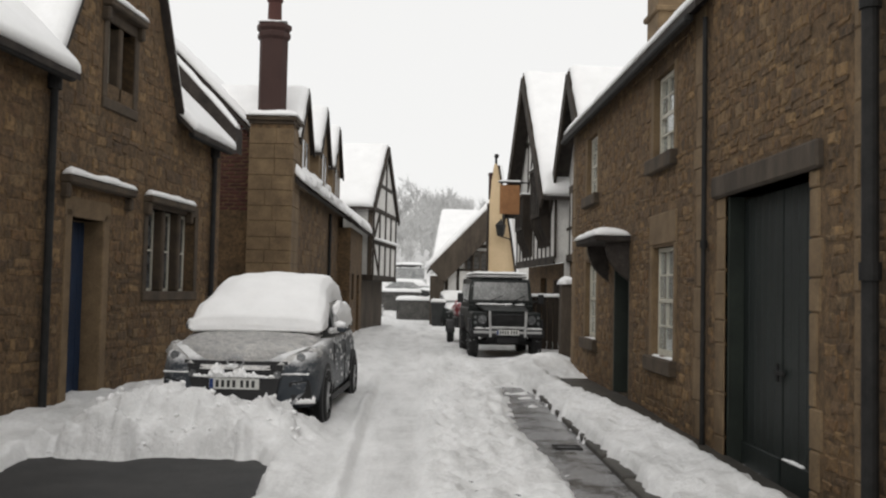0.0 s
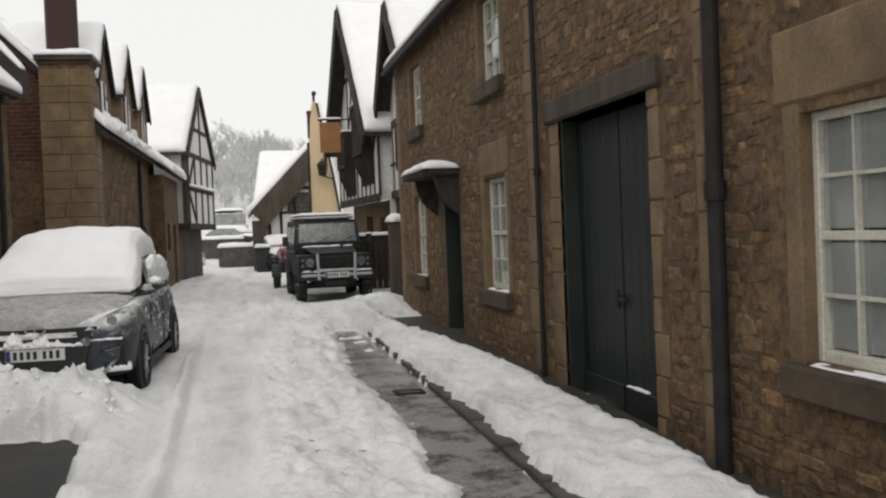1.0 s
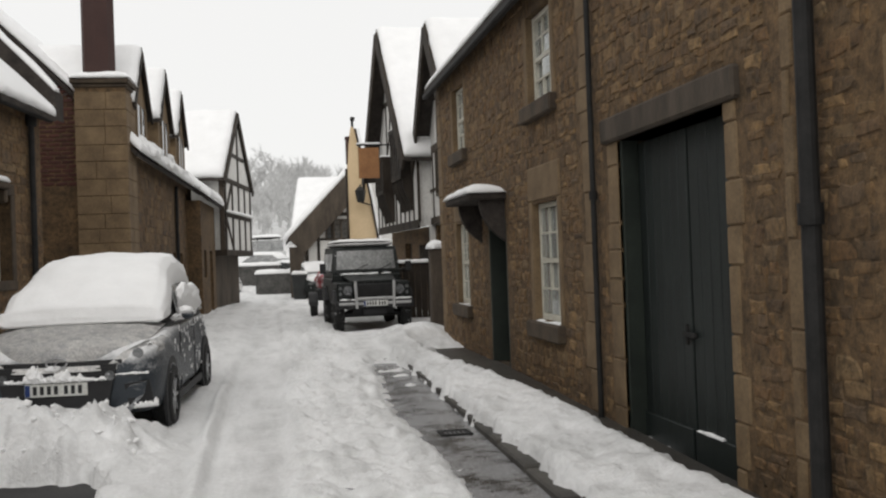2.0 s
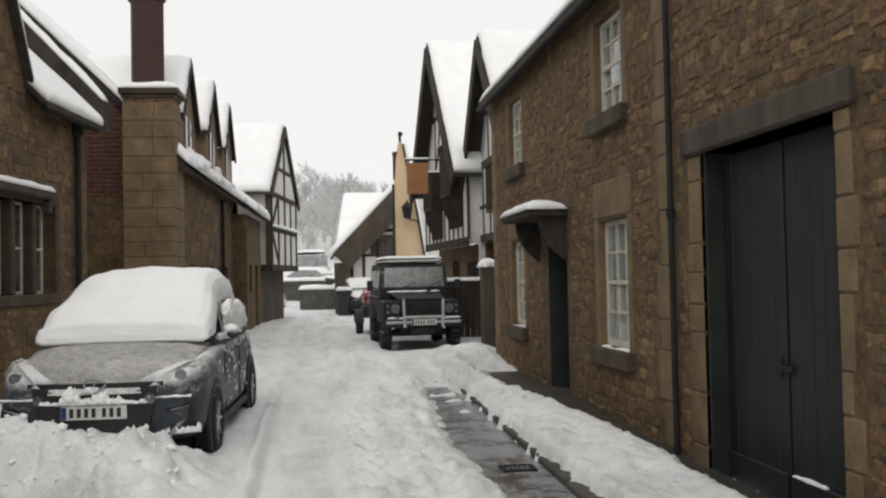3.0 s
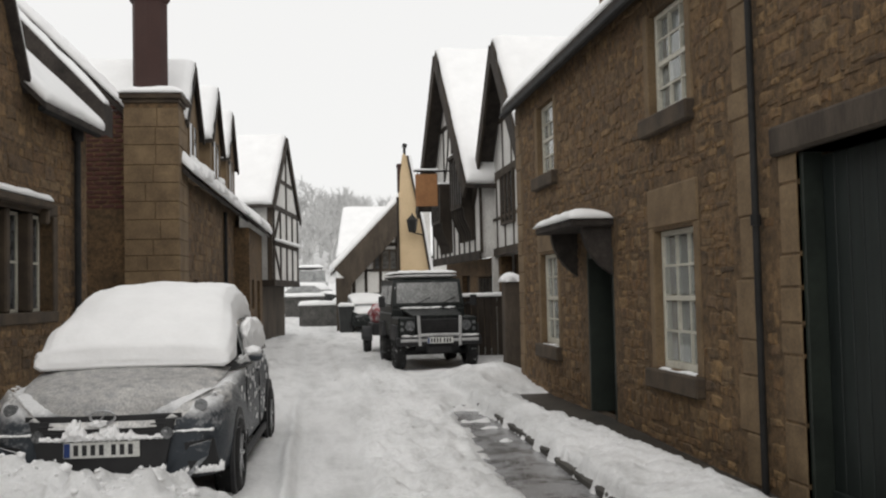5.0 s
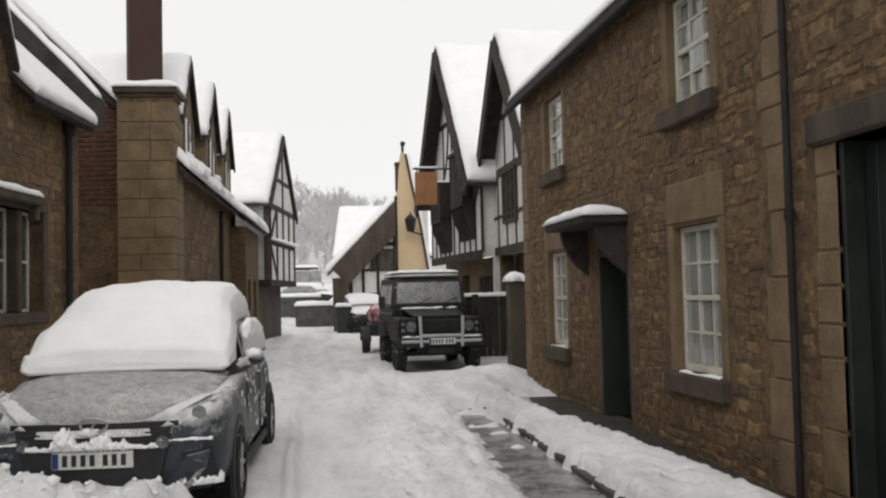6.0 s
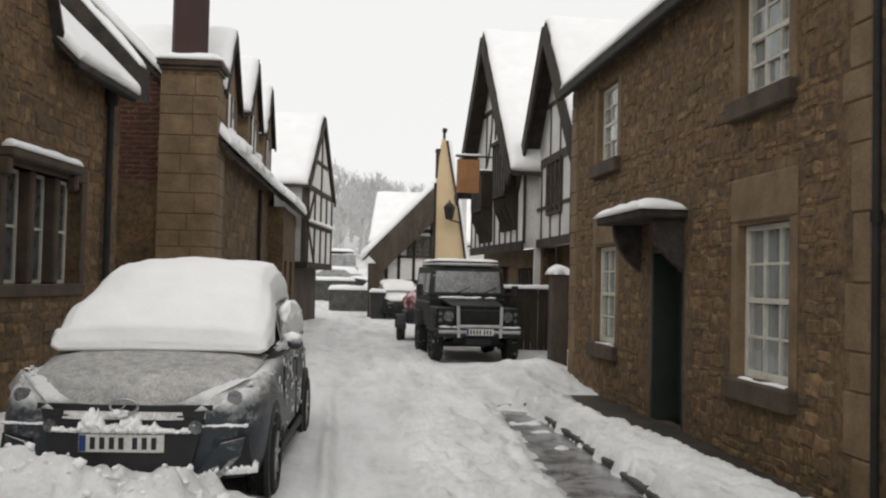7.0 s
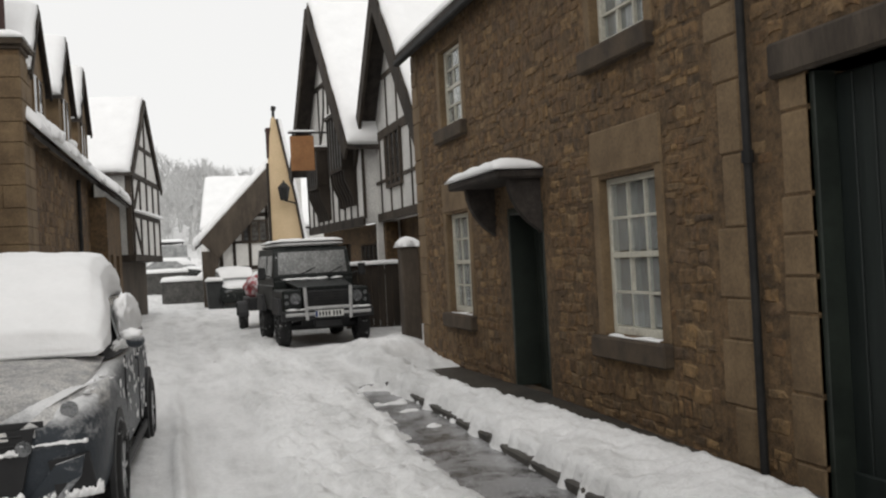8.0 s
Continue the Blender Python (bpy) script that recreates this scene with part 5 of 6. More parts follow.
def wheel(car, x, y, r, w, rim_mat, spokes=7, name="wheel"):
    """A tyre with rim, spokes and hub; its axle along x, its outer face away from the car's middle."""
    s = 1 if x > 0 else -1
    bm = bmesh.new()
    prof = [(r * 0.62, -w / 2), (r * 0.9, -w / 2), (r * 0.985, -w * 0.36), (r, -w * 0.2), (r, w * 0.2), (r * 0.985, w * 0.36), (r * 0.9, w / 2), (r * 0.62, w / 2)]
    seg = 28
    rings = [[bm.verts.new((x + b, y + a * math.cos(2 * math.pi * k / seg), r + a * math.sin(2 * math.pi * k / seg))) for k in range(seg)] for a, b in prof]
    for p, q in zip(rings, rings[1:] + rings[:1]):
        for k in range(seg):
            bm.faces.new((p[k], p[(k + 1) % seg], q[(k + 1) % seg], q[k]))
    t = part(name, bm, M_rubber, car, "black tyre flecked with snow", True)
    part("rim", rod(bmesh.new(), (x - w * 0.3, y, r), (x + w * 0.3, y, r), r * 0.63, seg=24), M_trim, t)
    for i in range(spokes):
        a = 2 * math.pi * i / spokes
        d = Vector((0, math.cos(a), math.sin(a)))
        c = Vector((x + s * w * 0.36, y, r))
        part("spoke", beam(bmesh.new(), c + d * r * 0.1, c + d * r * 0.6, r * 0.14, w * 0.12, (1, 0, 0)), rim_mat, t)
    part("hub", rod(bmesh.new(), (x + s * w * 0.25, y, r), (x + s * w * 0.45, y, r), r * 0.16, seg=12), rim_mat, t)
    return t


def plate(car, x, y, z, w, h, face=-1):
    p = part("number_plate", boxes(((x - w / 2, y - 0.012, z - h / 2), (x + w / 2, y, z + h / 2)), bev=0.003), M_plate, car, "white number plate with plain dark bars")
    part("band", boxes(((x - w / 2 + 0.004, y - 0.016, z - h / 2 + 0.006), (x - w / 2 + 0.045, y - 0.012, z + h / 2 - 0.006))), M_plate_blue, p, "blue band")
    for k in range(7):
        bx = x - w / 2 + 0.085 + k * 0.058 + (0.025 if k > 3 else 0)
        part("bar", boxes(((bx - 0.016, y - 0.015, z - h * 0.33), (bx + 0.016, y - 0.012, z + h * 0.33))), M_trim, p)


hatch = thing("hatchback_car", pose(-0.845, 8.0, 0.0, 0, 0, -3.0), "slate blue hatchback parked under thick fresh snow", "car")


def sec(w, zb, zs, zt):
    return [(0, zb), (w * 0.86, zb), (w * 0.97, zb + 0.08), (w, zb + 0.22), (w * 0.995, (zb + zs) / 2 + 0.08), (w * 0.965, zs - 0.03), (w * 0.89, zs + 0.005), (w * 0.5, zt - 0.012), (0, zt)]


rows = [(-0.02, sec(0.56, 0.34, 0.66, 0.7)), (0.02, sec(0.7, 0.27, 0.75, 0.79)), (0.14, sec(0.81, 0.22, 0.8, 0.845)), (0.34, sec(0.855, 0.2, 0.85, 0.9)), (0.7, sec(0.867, 0.2, 0.9, 0.965)), (1.1, sec(0.855, 0.2, 0.93, 1.01)),
        (1.6, sec(0.845, 0.2, 0.94, 0.97)), (2.6, sec(0.845, 0.2, 0.96, 0.98)), (3.5, sec(0.835, 0.22, 0.96, 0.98)), (3.85, sec(0.8, 0.26, 0.94, 0.96)), (4.0, sec(0.74, 0.32, 0.86, 0.88)), (4.04, sec(0.6, 0.4, 0.7, 0.72))]
body = rounded(part("body", loft(bmesh.new(), rows), M_carpaint, hatch, "slate blue bodywork with frozen snow streaks", True))
# frosted bonnet panel just above the body: a rolled front lip, a crease, raised flanks
bm = bmesh.new()
nxx = 20
PROFILE = [(-0.052, 0.735, 0.5), (-0.045, 0.77, 0.53), (-0.02, 0.806, 0.56), (0.012, 0.824, 0.585), (0.02, 0.818, 0.59), (0.03, 0.832, 0.6), (0.14, 0.874, 0.66), (0.34, 0.926, 0.7), (0.55, 0.963, 0.725), (0.8, 0.998, 0.74), (1.05, 1.03, 0.75)]
vs = []
for y, z, w in PROFILE:
    row = []
    for j in range(nxx + 1):
        u = 2 * j / nxx - 1
        back = 0.15 * u * u * max(0.0, 1 - (y + 0.05) / 0.8)
        flank = 0.014 * math.exp(-((abs(u) - 0.74) / 0.07) ** 2)
        row.append(bm.verts.new((w * u, y + back, z - 0.06 * abs(u) ** 3 + flank)))
    vs.append(row)
for a_, b_ in zip(vs, vs[1:]):
    for j in range(nxx):
        bm.faces.new((a_[j], a_[j + 1], b_[j + 1], b_[j]))
bmesh.ops.solidify(bm, geom=bm.faces[:], thickness=0.025)
part("bonnet", bm, M_frost, hatch, "bonnet frosted with thin speckled snow", True)


def ghs(w0, z0, w1, z1, r=0.1):
    return [(0, z0), (w0 * 0.9, z0), (w0, z0 + 0.01), (w0 * 0.6 + w1 * 0.4, z0 * 0.6 + z1 * 0.4), (w1 * 1.03, z1 - r), (w1 * 0.9, z1 - r * 0.25), (w1 * 0.5, z1 - 0.01), (0, z1)]


rows = [(1.0, ghs(0.72, 0.93, 0.69, 0.97, 0.02)), (1.3, ghs(0.77, 0.93, 0.68, 1.15, 0.05)), (1.75, ghs(0.79, 0.93, 0.64, 1.38, 0.07)), (2.1, ghs(0.8, 0.93, 0.62, 1.45, 0.08)), (2.8, ghs(0.8, 0.93, 0.61, 1.46, 0.08)), (3.35, ghs(0.78, 0.93, 0.58, 1.42, 0.08)), (3.8, ghs(0.74, 0.93, 0.55, 1.18, 0.06)), (3.95, ghs(0.7, 0.93, 0.6, 0.98, 0.02))]
cabin = part("cabin", loft(bmesh.new(), rows), M_trim, hatch, "dark side glass and pillars", True)
for s in (-1, 1):
    for y0, y1, q0, q1 in ((1.55, 2.25, 1.85, 2.25), (2.33, 3.0, 2.33, 2.95), (3.07, 3.45, 3.04, 3.3)):
        part("side_window", prism(bmesh.new(), [(s * 0.79, y0, 1.0), (s * 0.79, y1, 1.0), (s * 0.675, q1, 1.33), (s * 0.675, q0, 1.33)], (s * 0.012, 0, 0.0)), M_screen, cabin, "frosted side glass")
# blanket of snow over windscreen and roof
def pil(w, z0, z1):
    return [(0, z0), (w * 0.93, z0), (w, z0 + 0.03), (w * 0.995, z0 + (z1 - z0) * 0.45), (w * 0.95, z0 + (z1 - z0) * 0.72), (w * 0.84, z1 - (z1 - z0) * 0.1), (w * 0.5, z1 + 0.005), (0, z1 + 0.015)]


rows = [(0.84, pil(0.73, 1.0, 1.05)), (0.87, pil(0.765, 0.995, 1.17)), (1.1, pil(0.775, 1.02, 1.31)), (1.42, pil(0.75, 1.08, 1.47)), (1.72, pil(0.71, 1.18, 1.6)), (2.1, pil(0.68, 1.3, 1.67)), (2.7, pil(0.67, 1.33, 1.695)), (3.25, pil(0.65, 1.3, 1.65)), (3.7, pil(0.62, 1.1, 1.46)), (3.95, pil(0.6, 1.0, 1.18))]
part("snow_cover", uneven(loft(bmesh.new(), rows), 0.025, 3.0), M_snow, hatch, "thick smooth blanket of snow over windscreen and roof", True)
part("bonnet_seam", prism(bmesh.new(), [(-0.54, 0.0, 0.7), (-0.3, -0.042, 0.698), (0.3, -0.042, 0.698), (0.54, 0.0, 0.7), (0.54, 0.06, 0.7), (-0.54, 0.06, 0.7)], (0, 0, 0.034)), M_trim, hatch, "dark gap under the bonnet lip")
part("grille", prism(bmesh.new(), [(-0.5, -0.012, 0.65), (-0.3, -0.058, 0.645), (0.3, -0.058, 0.645), (0.5, -0.012, 0.65), (0.5, 0.05, 0.65), (-0.5, 0.05, 0.65)], (0, 0.004, 0.046)), M_frost, hatch, "frosted grille bar")
for k in range(3):
    part("grille_slat", boxes(((-0.44 + 0.02 * k, -0.05, 0.66 - 0.05 * k), (0.44 - 0.02 * k, -0.035, 0.672 - 0.05 * k)), bev=0.004), M_trim, hatch)
part("lower_grille", prism(bmesh.new(), [(-0.5, -0.04, 0.7), (0.5, -0.04, 0.7), (0.42, -0.05, 0.33), (-0.42, -0.05, 0.33)], (0, 0.08, 0)), M_trim, hatch, "dark hexagonal grille")
part("badge", beam(ring(bmesh.new(), 0.085, 0.045, 0.009), (-0.03, 0, -0.035), (0.03, 0, 0.035), 0.02, 0.01, (0, 1, 0)), M_chrome, hatch, "oval chrome badge").matrix_basis = pose(0.01, -0.07, 0.728, 8, 0, 0)
for s in (-1, 1):
    lamp_unit = part("headlight", uneven(prism(bmesh.new(), [(s * 0.43, -0.035, 0.7), (s * 0.7, 0.06, 0.712), (s * 0.85, 0.34, 0.8), (s * 0.83, 0.5, 0.892), (s * 0.7, 0.24, 0.868), (s * 0.55, 0.03, 0.795)], (s * -0.01, 0.05, -0.02)), 0.004, 9.0, 1.0, 2), M_lens_frost, hatch, "swept headlight crusted with frost", True)
    part("bulb_cover", rod(bmesh.new(), (s * 0.66, 0.12, 0.77), (s * 0.665, 0.055, 0.778), 0.045, seg=16), M_lens, lamp_unit, "round frosted lamp")
    part("fog_light", rod(bmesh.new(), (s * 0.44, 0.05, 0.6), (s * 0.445, -0.052, 0.6), 0.042, seg=14), M_lens, hatch)
    part("bumper_vent", prism(bmesh.new(), [(s * 0.56, 0.0, 0.52), (s * 0.76, 0.07, 0.54), (s * 0.79, 0.09, 0.34), (s * 0.6, 0.0, 0.32)], (0, -0.03, 0)), M_trim, hatch)
    part("bumper_blade", prism(bmesh.new(), [(s * 0.44, -0.03, 0.3), (s * 0.6, -0.015, 0.5), (s * 0.74, 0.05, 0.53), (s * 0.72, 0.04, 0.42), (s * 0.6, -0.01, 0.28)], (0, -0.03, 0)), M_carpaint, hatch)
    mir = rounded(part("mirror", boxes(((s * 0.84, 1.42, 0.98), (s * 0.97, 1.54, 1.08)), bev=0.03), M_carpaint, hatch, "door mirror capped with snow", True), 1)
    part("snow_cap", snow_lump(bmesh.new(), (s * 0.88, 1.48, 1.08), (0.075, 0.09, 0.04), s, 3, 0.5), M_snow, mir, "", True)
    for y in (0.72, 3.25):
        # No arch is cut: a black disc paints the hollow's shade on the flank.
        part("arch_shade_disc", rod(bmesh.new(), (s * 0.825, y, 0.31), (s * 0.856, y, 0.31), 0.37, seg=28), M_trim, hatch, "black disc in place of the shaded wheel arch hollow")
        wheel(hatch, s * 0.782, y, 0.305, 0.19, M_chrome)
    part("door_handle", boxes(((s * 0.84, 2.1, 0.85), (s * 0.863, 2.28, 0.885)), bev=0.008), M_carpaint, hatch)
    for y in (1.33, 2.34):
        part("door_seam", boxes(((s * 0.838, y, 0.3), (s * 0.8475, y + 0.014, 0.95))), M_trim, hatch)
    part("sill_trim", boxes(((s * 0.82, 1.1, 0.2), (s * 0.85, 2.9, 0.28)), bev=0.01), M_trim, hatch)
plate(hatch, 0, -0.055, 0.5, 0.52, 0.111)
bm = bmesh.new()
snow_drift(bm, -0.42, 0.42, lambda x: -0.055 + 0.1 * x * x, 0.562, lambda x: 0.026 + 0.07 * math.exp(-((x + 0.19) / 0.08) ** 4) + 0.05 * math.exp(-((x - 0.08) / 0.13) ** 4) + 0.02 * math.exp(-((x + 0.03) / 0.22) ** 2), 0.045, 3.0, 150, 12)
snow_lump(bm, (-0.02, -0.075, 0.685), (0.06, 0.03, 0.022), 4.2, 3, 1.3)
for s in (-1, 1):
    lo, hi = (0.36, 0.76) if s > 0 else (-0.76, -0.36)
    snow_drift(bm, lo, hi, lambda x: -0.05 + 0.2 * (abs(x) - 0.3) ** 2 + 0.02, 0.6, lambda x: 0.014, 0.025, 5.0 + s, 70, 4)
    lo, hi = (0.5, 0.82) if s > 0 else (-0.82, -0.5)
    snow_drift(bm, lo, hi, lambda x: -0.01 + 1.1 * (abs(x) - 0.5) ** 2, 0.3, lambda x: 0.06, 0.03, 8.0 + s, 60, 6)
    for k in range(40):
        t = rng.random()
        r = rng.uniform(0.004, 0.014)
        snow_lump(bm, (s * (0.7 + 0.13 * t + rng.uniform(-0.06, 0.03)), 0.2 + 0.5 * t, 0.84 + 0.05 * t + rng.uniform(-0.02, 0.01)), (r * 1.5, r * 2.6, r * 0.5), k * 2.1 + s, 1)
part("bumper_snow", bm, M_snow, hatch, "clods of snow on bumper and grille", True, "stuff")
bm = bmesh.new()
for k in range(90):
    y = rng.uniform(0.95, 3.4)
    snow_lump(bm, (rng.choice((-1, 1, 1)) * 0.842, y, rng.uniform(0.35, 0.93)), (0.005, rng.uniform(0.01, 0.06), rng.uniform(0.01, 0.045)), k * 0.9, 1)
for s in (-1, 1):
    snow_lump(bm, (s * 0.73, 2.95, 1.13), (0.085, 0.55, 0.2), 2.0 + s, 4, 0.45)
    snow_lump(bm, (s * 0.79, 2.0, 1.2), (0.07, 0.3, 0.16), 9.0 + s, 4, 0.5)
    snow_lump(bm, (s * 0.78, 2.1, 1.0), (0.05, 0.75, 0.045), 6.0 + s, 4, 0.8)
part("side_snow", bm, M_snow, hatch, "frozen snow clinging to the doors", True, "stuff")

clods = bmesh.new()
for k in range(300):
    cx, cy = rng.uniform(-2.2, -0.15), rng.gauss(7.5, 0.24)
    if k > 230:
        cx, cy = rng.uniform(-2.3, 0.0), rng.gauss(6.95, 0.12)
    r = rng.uniform(0.006, 0.022) * (1.0 if rng.random() < 0.9 else 1.6)
    cz = float(snow_z(np.array([[cx]]), np.array([[cy]]))[0, 0])
    snow_lump(clods, (cx, cy, cz + r * 0.15), (r * rng.uniform(0.9, 1.5), r, r * rng.uniform(0.6, 1.1)), k * 0.7, 1, 1.5)
tagged(part("snow_clods", clods, M_snow, None, "", True), "crumbled clods of thrown-up snow on the ridge", "snow", kind="stuff")

# ---- boxy off-roader ----
off = thing("off_road_vehicle", pose(3.1, 19.45, 0.0, 0, 0, 1.5) @ Matrix.Diagonal((0.98, 1, 1.03, 1)), "near-black boxy off-roader with a bull bar, snow on its roof", "car")
DK = M_darkpaint
part("body", boxes(((-0.78, 1.25, 0.62), (0.78, 3.85, 1.18)), ((-0.8, 1.3, 0.72), (0.8, 3.8, 1.1)), bev=0.02), DK, off, "dark slab-sided body tub")
part("bonnet", prism(bmesh.new(), [(-0.5, 0.12, 1.02), (0.5, 0.12, 1.02), (0.58, 1.3, 1.13), (-0.58, 1.3, 1.13)], (0, 0, 0.045)), DK, off, "raised bonnet")
part("engine_bay", boxes(((-0.56, 0.14, 0.6), (0.56, 1.3, 1.03)), bev=0.015), DK, off)
for s in (-1, 1):
    part("front_wing", boxes(((s * 0.44, 0.06, 0.62), (s * 0.8, 1.3, 1.03)), bev=0.025), DK, off)
    part("arch_flare", prism(bmesh.new(), [(s * 0.78, 0.15, 0.6), (s * 0.78, 0.25, 0.88), (s * 0.78, 0.95, 0.88), (s * 0.78, 1.1, 0.6)], (s * 0.09, 0, 0)), M_trim, off, "black wheel arch flare")
    part("arch_flare", prism(bmesh.new(), [(s * 0.78, 2.5, 0.6), (s * 0.78, 2.62, 0.9), (s * 0.78, 3.3, 0.9), (s * 0.78, 3.42, 0.6)], (s * 0.09, 0, 0)), M_trim, off)
    hl = part("headlight", rod(bmesh.new(), (s * 0.57, 0.075, 0.87), (s * 0.57, 0.03, 0.87), 0.095, seg=20), M_lens, off, "round headlight")
    part("rim", rod(bmesh.new(), (s * 0.57, 0.065, 0.87), (s * 0.57, 0.045, 0.87), 0.115, seg=20), M_trim, hl)
    part("indicator", rod(bmesh.new(), (s * 0.73, 0.07, 0.92), (s * 0.73, 0.04, 0.92), 0.035, seg=12), M_lens, off)
    part("indicator", rod(bmesh.new(), (s * 0.73, 0.07, 0.8), (s * 0.73, 0.04, 0.8), 0.035, seg=12), M_lens, off)
    for y in (0.62, 2.95):
        wheel(off, s * 0.74, y, 0.385, 0.23, M_darkpaint, 5)
    part("mirror", boxes(((s * 0.92, 1.32, 1.22), (s * 1.06, 1.36, 1.44)), bev=0.01), M_trim, off)
    part("mirror_arm", rod(bmesh.new(), (s * 0.78, 1.36, 1.25), (s * 0.95, 1.35, 1.3), 0.014), M_trim, off)
    for y0, y1 in ((1.5, 2.2), (2.35, 3.6)):
        part("side_window", prism(bmesh.new(), [(s * 0.79, y0, 1.24), (s * 0.79, y1, 1.24), (s * 0.735, y1, 1.66), (s * 0.735, y0 + 0.08, 1.66)], (s * 0.01, 0, 0)), M_screen, off)
rows = [(1.3, [(0, 1.1), (0.78, 1.1), (0.785, 1.2), (0.77, 1.25), (0, 1.25)]), (1.42, [(0, 1.1), (0.78, 1.1), (0.785, 1.2), (0.73, 1.7), (0, 1.72)]), (1.5, [(0, 1.1), (0.78, 1.1), (0.785, 1.2), (0.725, 1.78), (0, 1.82)]), (3.85, [(0, 1.1), (0.78, 1.1), (0.785, 1.2), (0.725, 1.8), (0, 1.84)])]
part("cab", loft(bmesh.new(), rows), DK, off, "upright dark cab")
part("windscreen", prism(bmesh.new(), [(-0.68, 1.315, 1.29), (0.68, 1.315, 1.29), (0.655, 1.41, 1.7), (-0.655, 1.41, 1.7)], (0, -0.014, 0.004)), M_screen, off, "pale windscreen, frost and reflection in its grey")
for x in (-0.25, 0.3):
    part("wiper", beam(bmesh.new(), (x, 1.29, 1.28), (x + 0.3, 1.32, 1.4), 0.015, 0.012), M_trim, off)
rf = rounded(part("roof", boxes(((-0.72, 1.42, 1.78), (0.72, 3.88, 1.9)), bev=0.05), M_roofgrey, off, "pale grey roof", True), 1)
part("roof_hatch", boxes(((-0.3, 1.75, 1.9), (0.45, 2.3, 1.94)), bev=0.015), M_trim, rf, "dark sunroof")
part("snow_cover", snow_slab(bmesh.new(), (-0.68, 1.5, 1.9), (0.68, 1.5, 1.9), (0.68, 3.86, 1.9), (-0.68, 3.86, 1.9), 0.05, 12, 12, 0.1, 0.5), M_snow, rf, "thin snow on the roof", True)
part("grille", boxes(((-0.42, 0.04, 0.72), (0.42, 0.09, 1.0)), bev=0.01), M_trim, off)
for i in range(5):
    part("grille_slat", boxes(((-0.4, 0.025, 0.75 + i * 0.05), (0.4, 0.04, 0.77 + i * 0.05))), M_iron, off)
part("bumper", boxes(((-0.85, -0.1, 0.5), (0.85, 0.05, 0.66)), bev=0.015), M_trim, off, "black steel bumper")
bar = part("bull_bar", rod(rod(rod(rod(bmesh.new(), (-0.4, -0.16, 0.5), (-0.42, -0.13, 1.06), 0.032), (0.4, -0.16, 0.5), (0.42, -0.13, 1.06), 0.032), (-0.42, -0.15, 0.7), (0.42, -0.15, 0.7), 0.03), (-0.78, -0.13, 0.6), (0.78, -0.13, 0.6), 0.03), M_bar, off, "grey tubular bull bar")
plate(off, 0, -0.18, 0.6, 0.52, 0.111)
part("winch", boxes(((-0.25, -0.08, 0.36), (0.25, 0.1, 0.5)), bev=0.02), M_trim, off)
part("front_axle", rod(bmesh.new(), (-0.7, 0.62, 0.36), (0.7, 0.62, 0.36), 0.07), M_trim, off)
part("chassis", boxes(((-0.45, 0.2, 0.4), (0.45, 3.8, 0.62))), M_trim, off)
bm = bmesh.new()
for k in range(14):
    snow_lump(bm, (rng.uniform(-0.75, 0.75), -0.02 + rng.uniform(-0.04, 0.04), 0.68), (0.1, 0.05, 0.02), k)
for k in range(10):
    snow_lump(bm, (rng.uniform(-0.5, 0.5), 1.24, 1.19), (0.12, 0.05, 0.025), k + 20)
part("clinging_snow", bm, M_snow, off, "", True, "stuff")

trailer = thing("small_trailer", pose(2.35, 25.4, 0.05), "small dark trailer with a red load under snow", "trailer")
part("bed", boxes(((-0.2, -0.6, 0.45), (1.0, 1.2, 0.75)), bev=0.02), M_trim, trailer)
part("mudguard", prism(bmesh.new(), [(-0.43, 0.36 * math.cos(a), 0.31 + 0.36 * math.sin(a)) for a in [math.pi * k / 10 for k in range(11)]] + [(-0.43, 0.34 * math.cos(a), 0.31 + 0.34 * math.sin(a)) for a in [math.pi * (10 - k) / 10 for k in range(11)]], (0.24, 0, 0)), M_trim, trailer, "curved black mudguard")
wheel(trailer, -0.3, 0.0, 0.31, 0.19, M_darkpaint, 5)
part("load", snow_lump(bmesh.new(), (0.12, 0.2, 0.98), (0.32, 0.5, 0.3), 3.0, 3), M_red, trailer, "red tarpaulin dusted with snow", True)
part("snow_cover", snow_lump(bmesh.new(), (0.3, 0.4, 1.12), (0.38, 0.6, 0.22), 5.0, 3), M_snow, trailer, "", True)


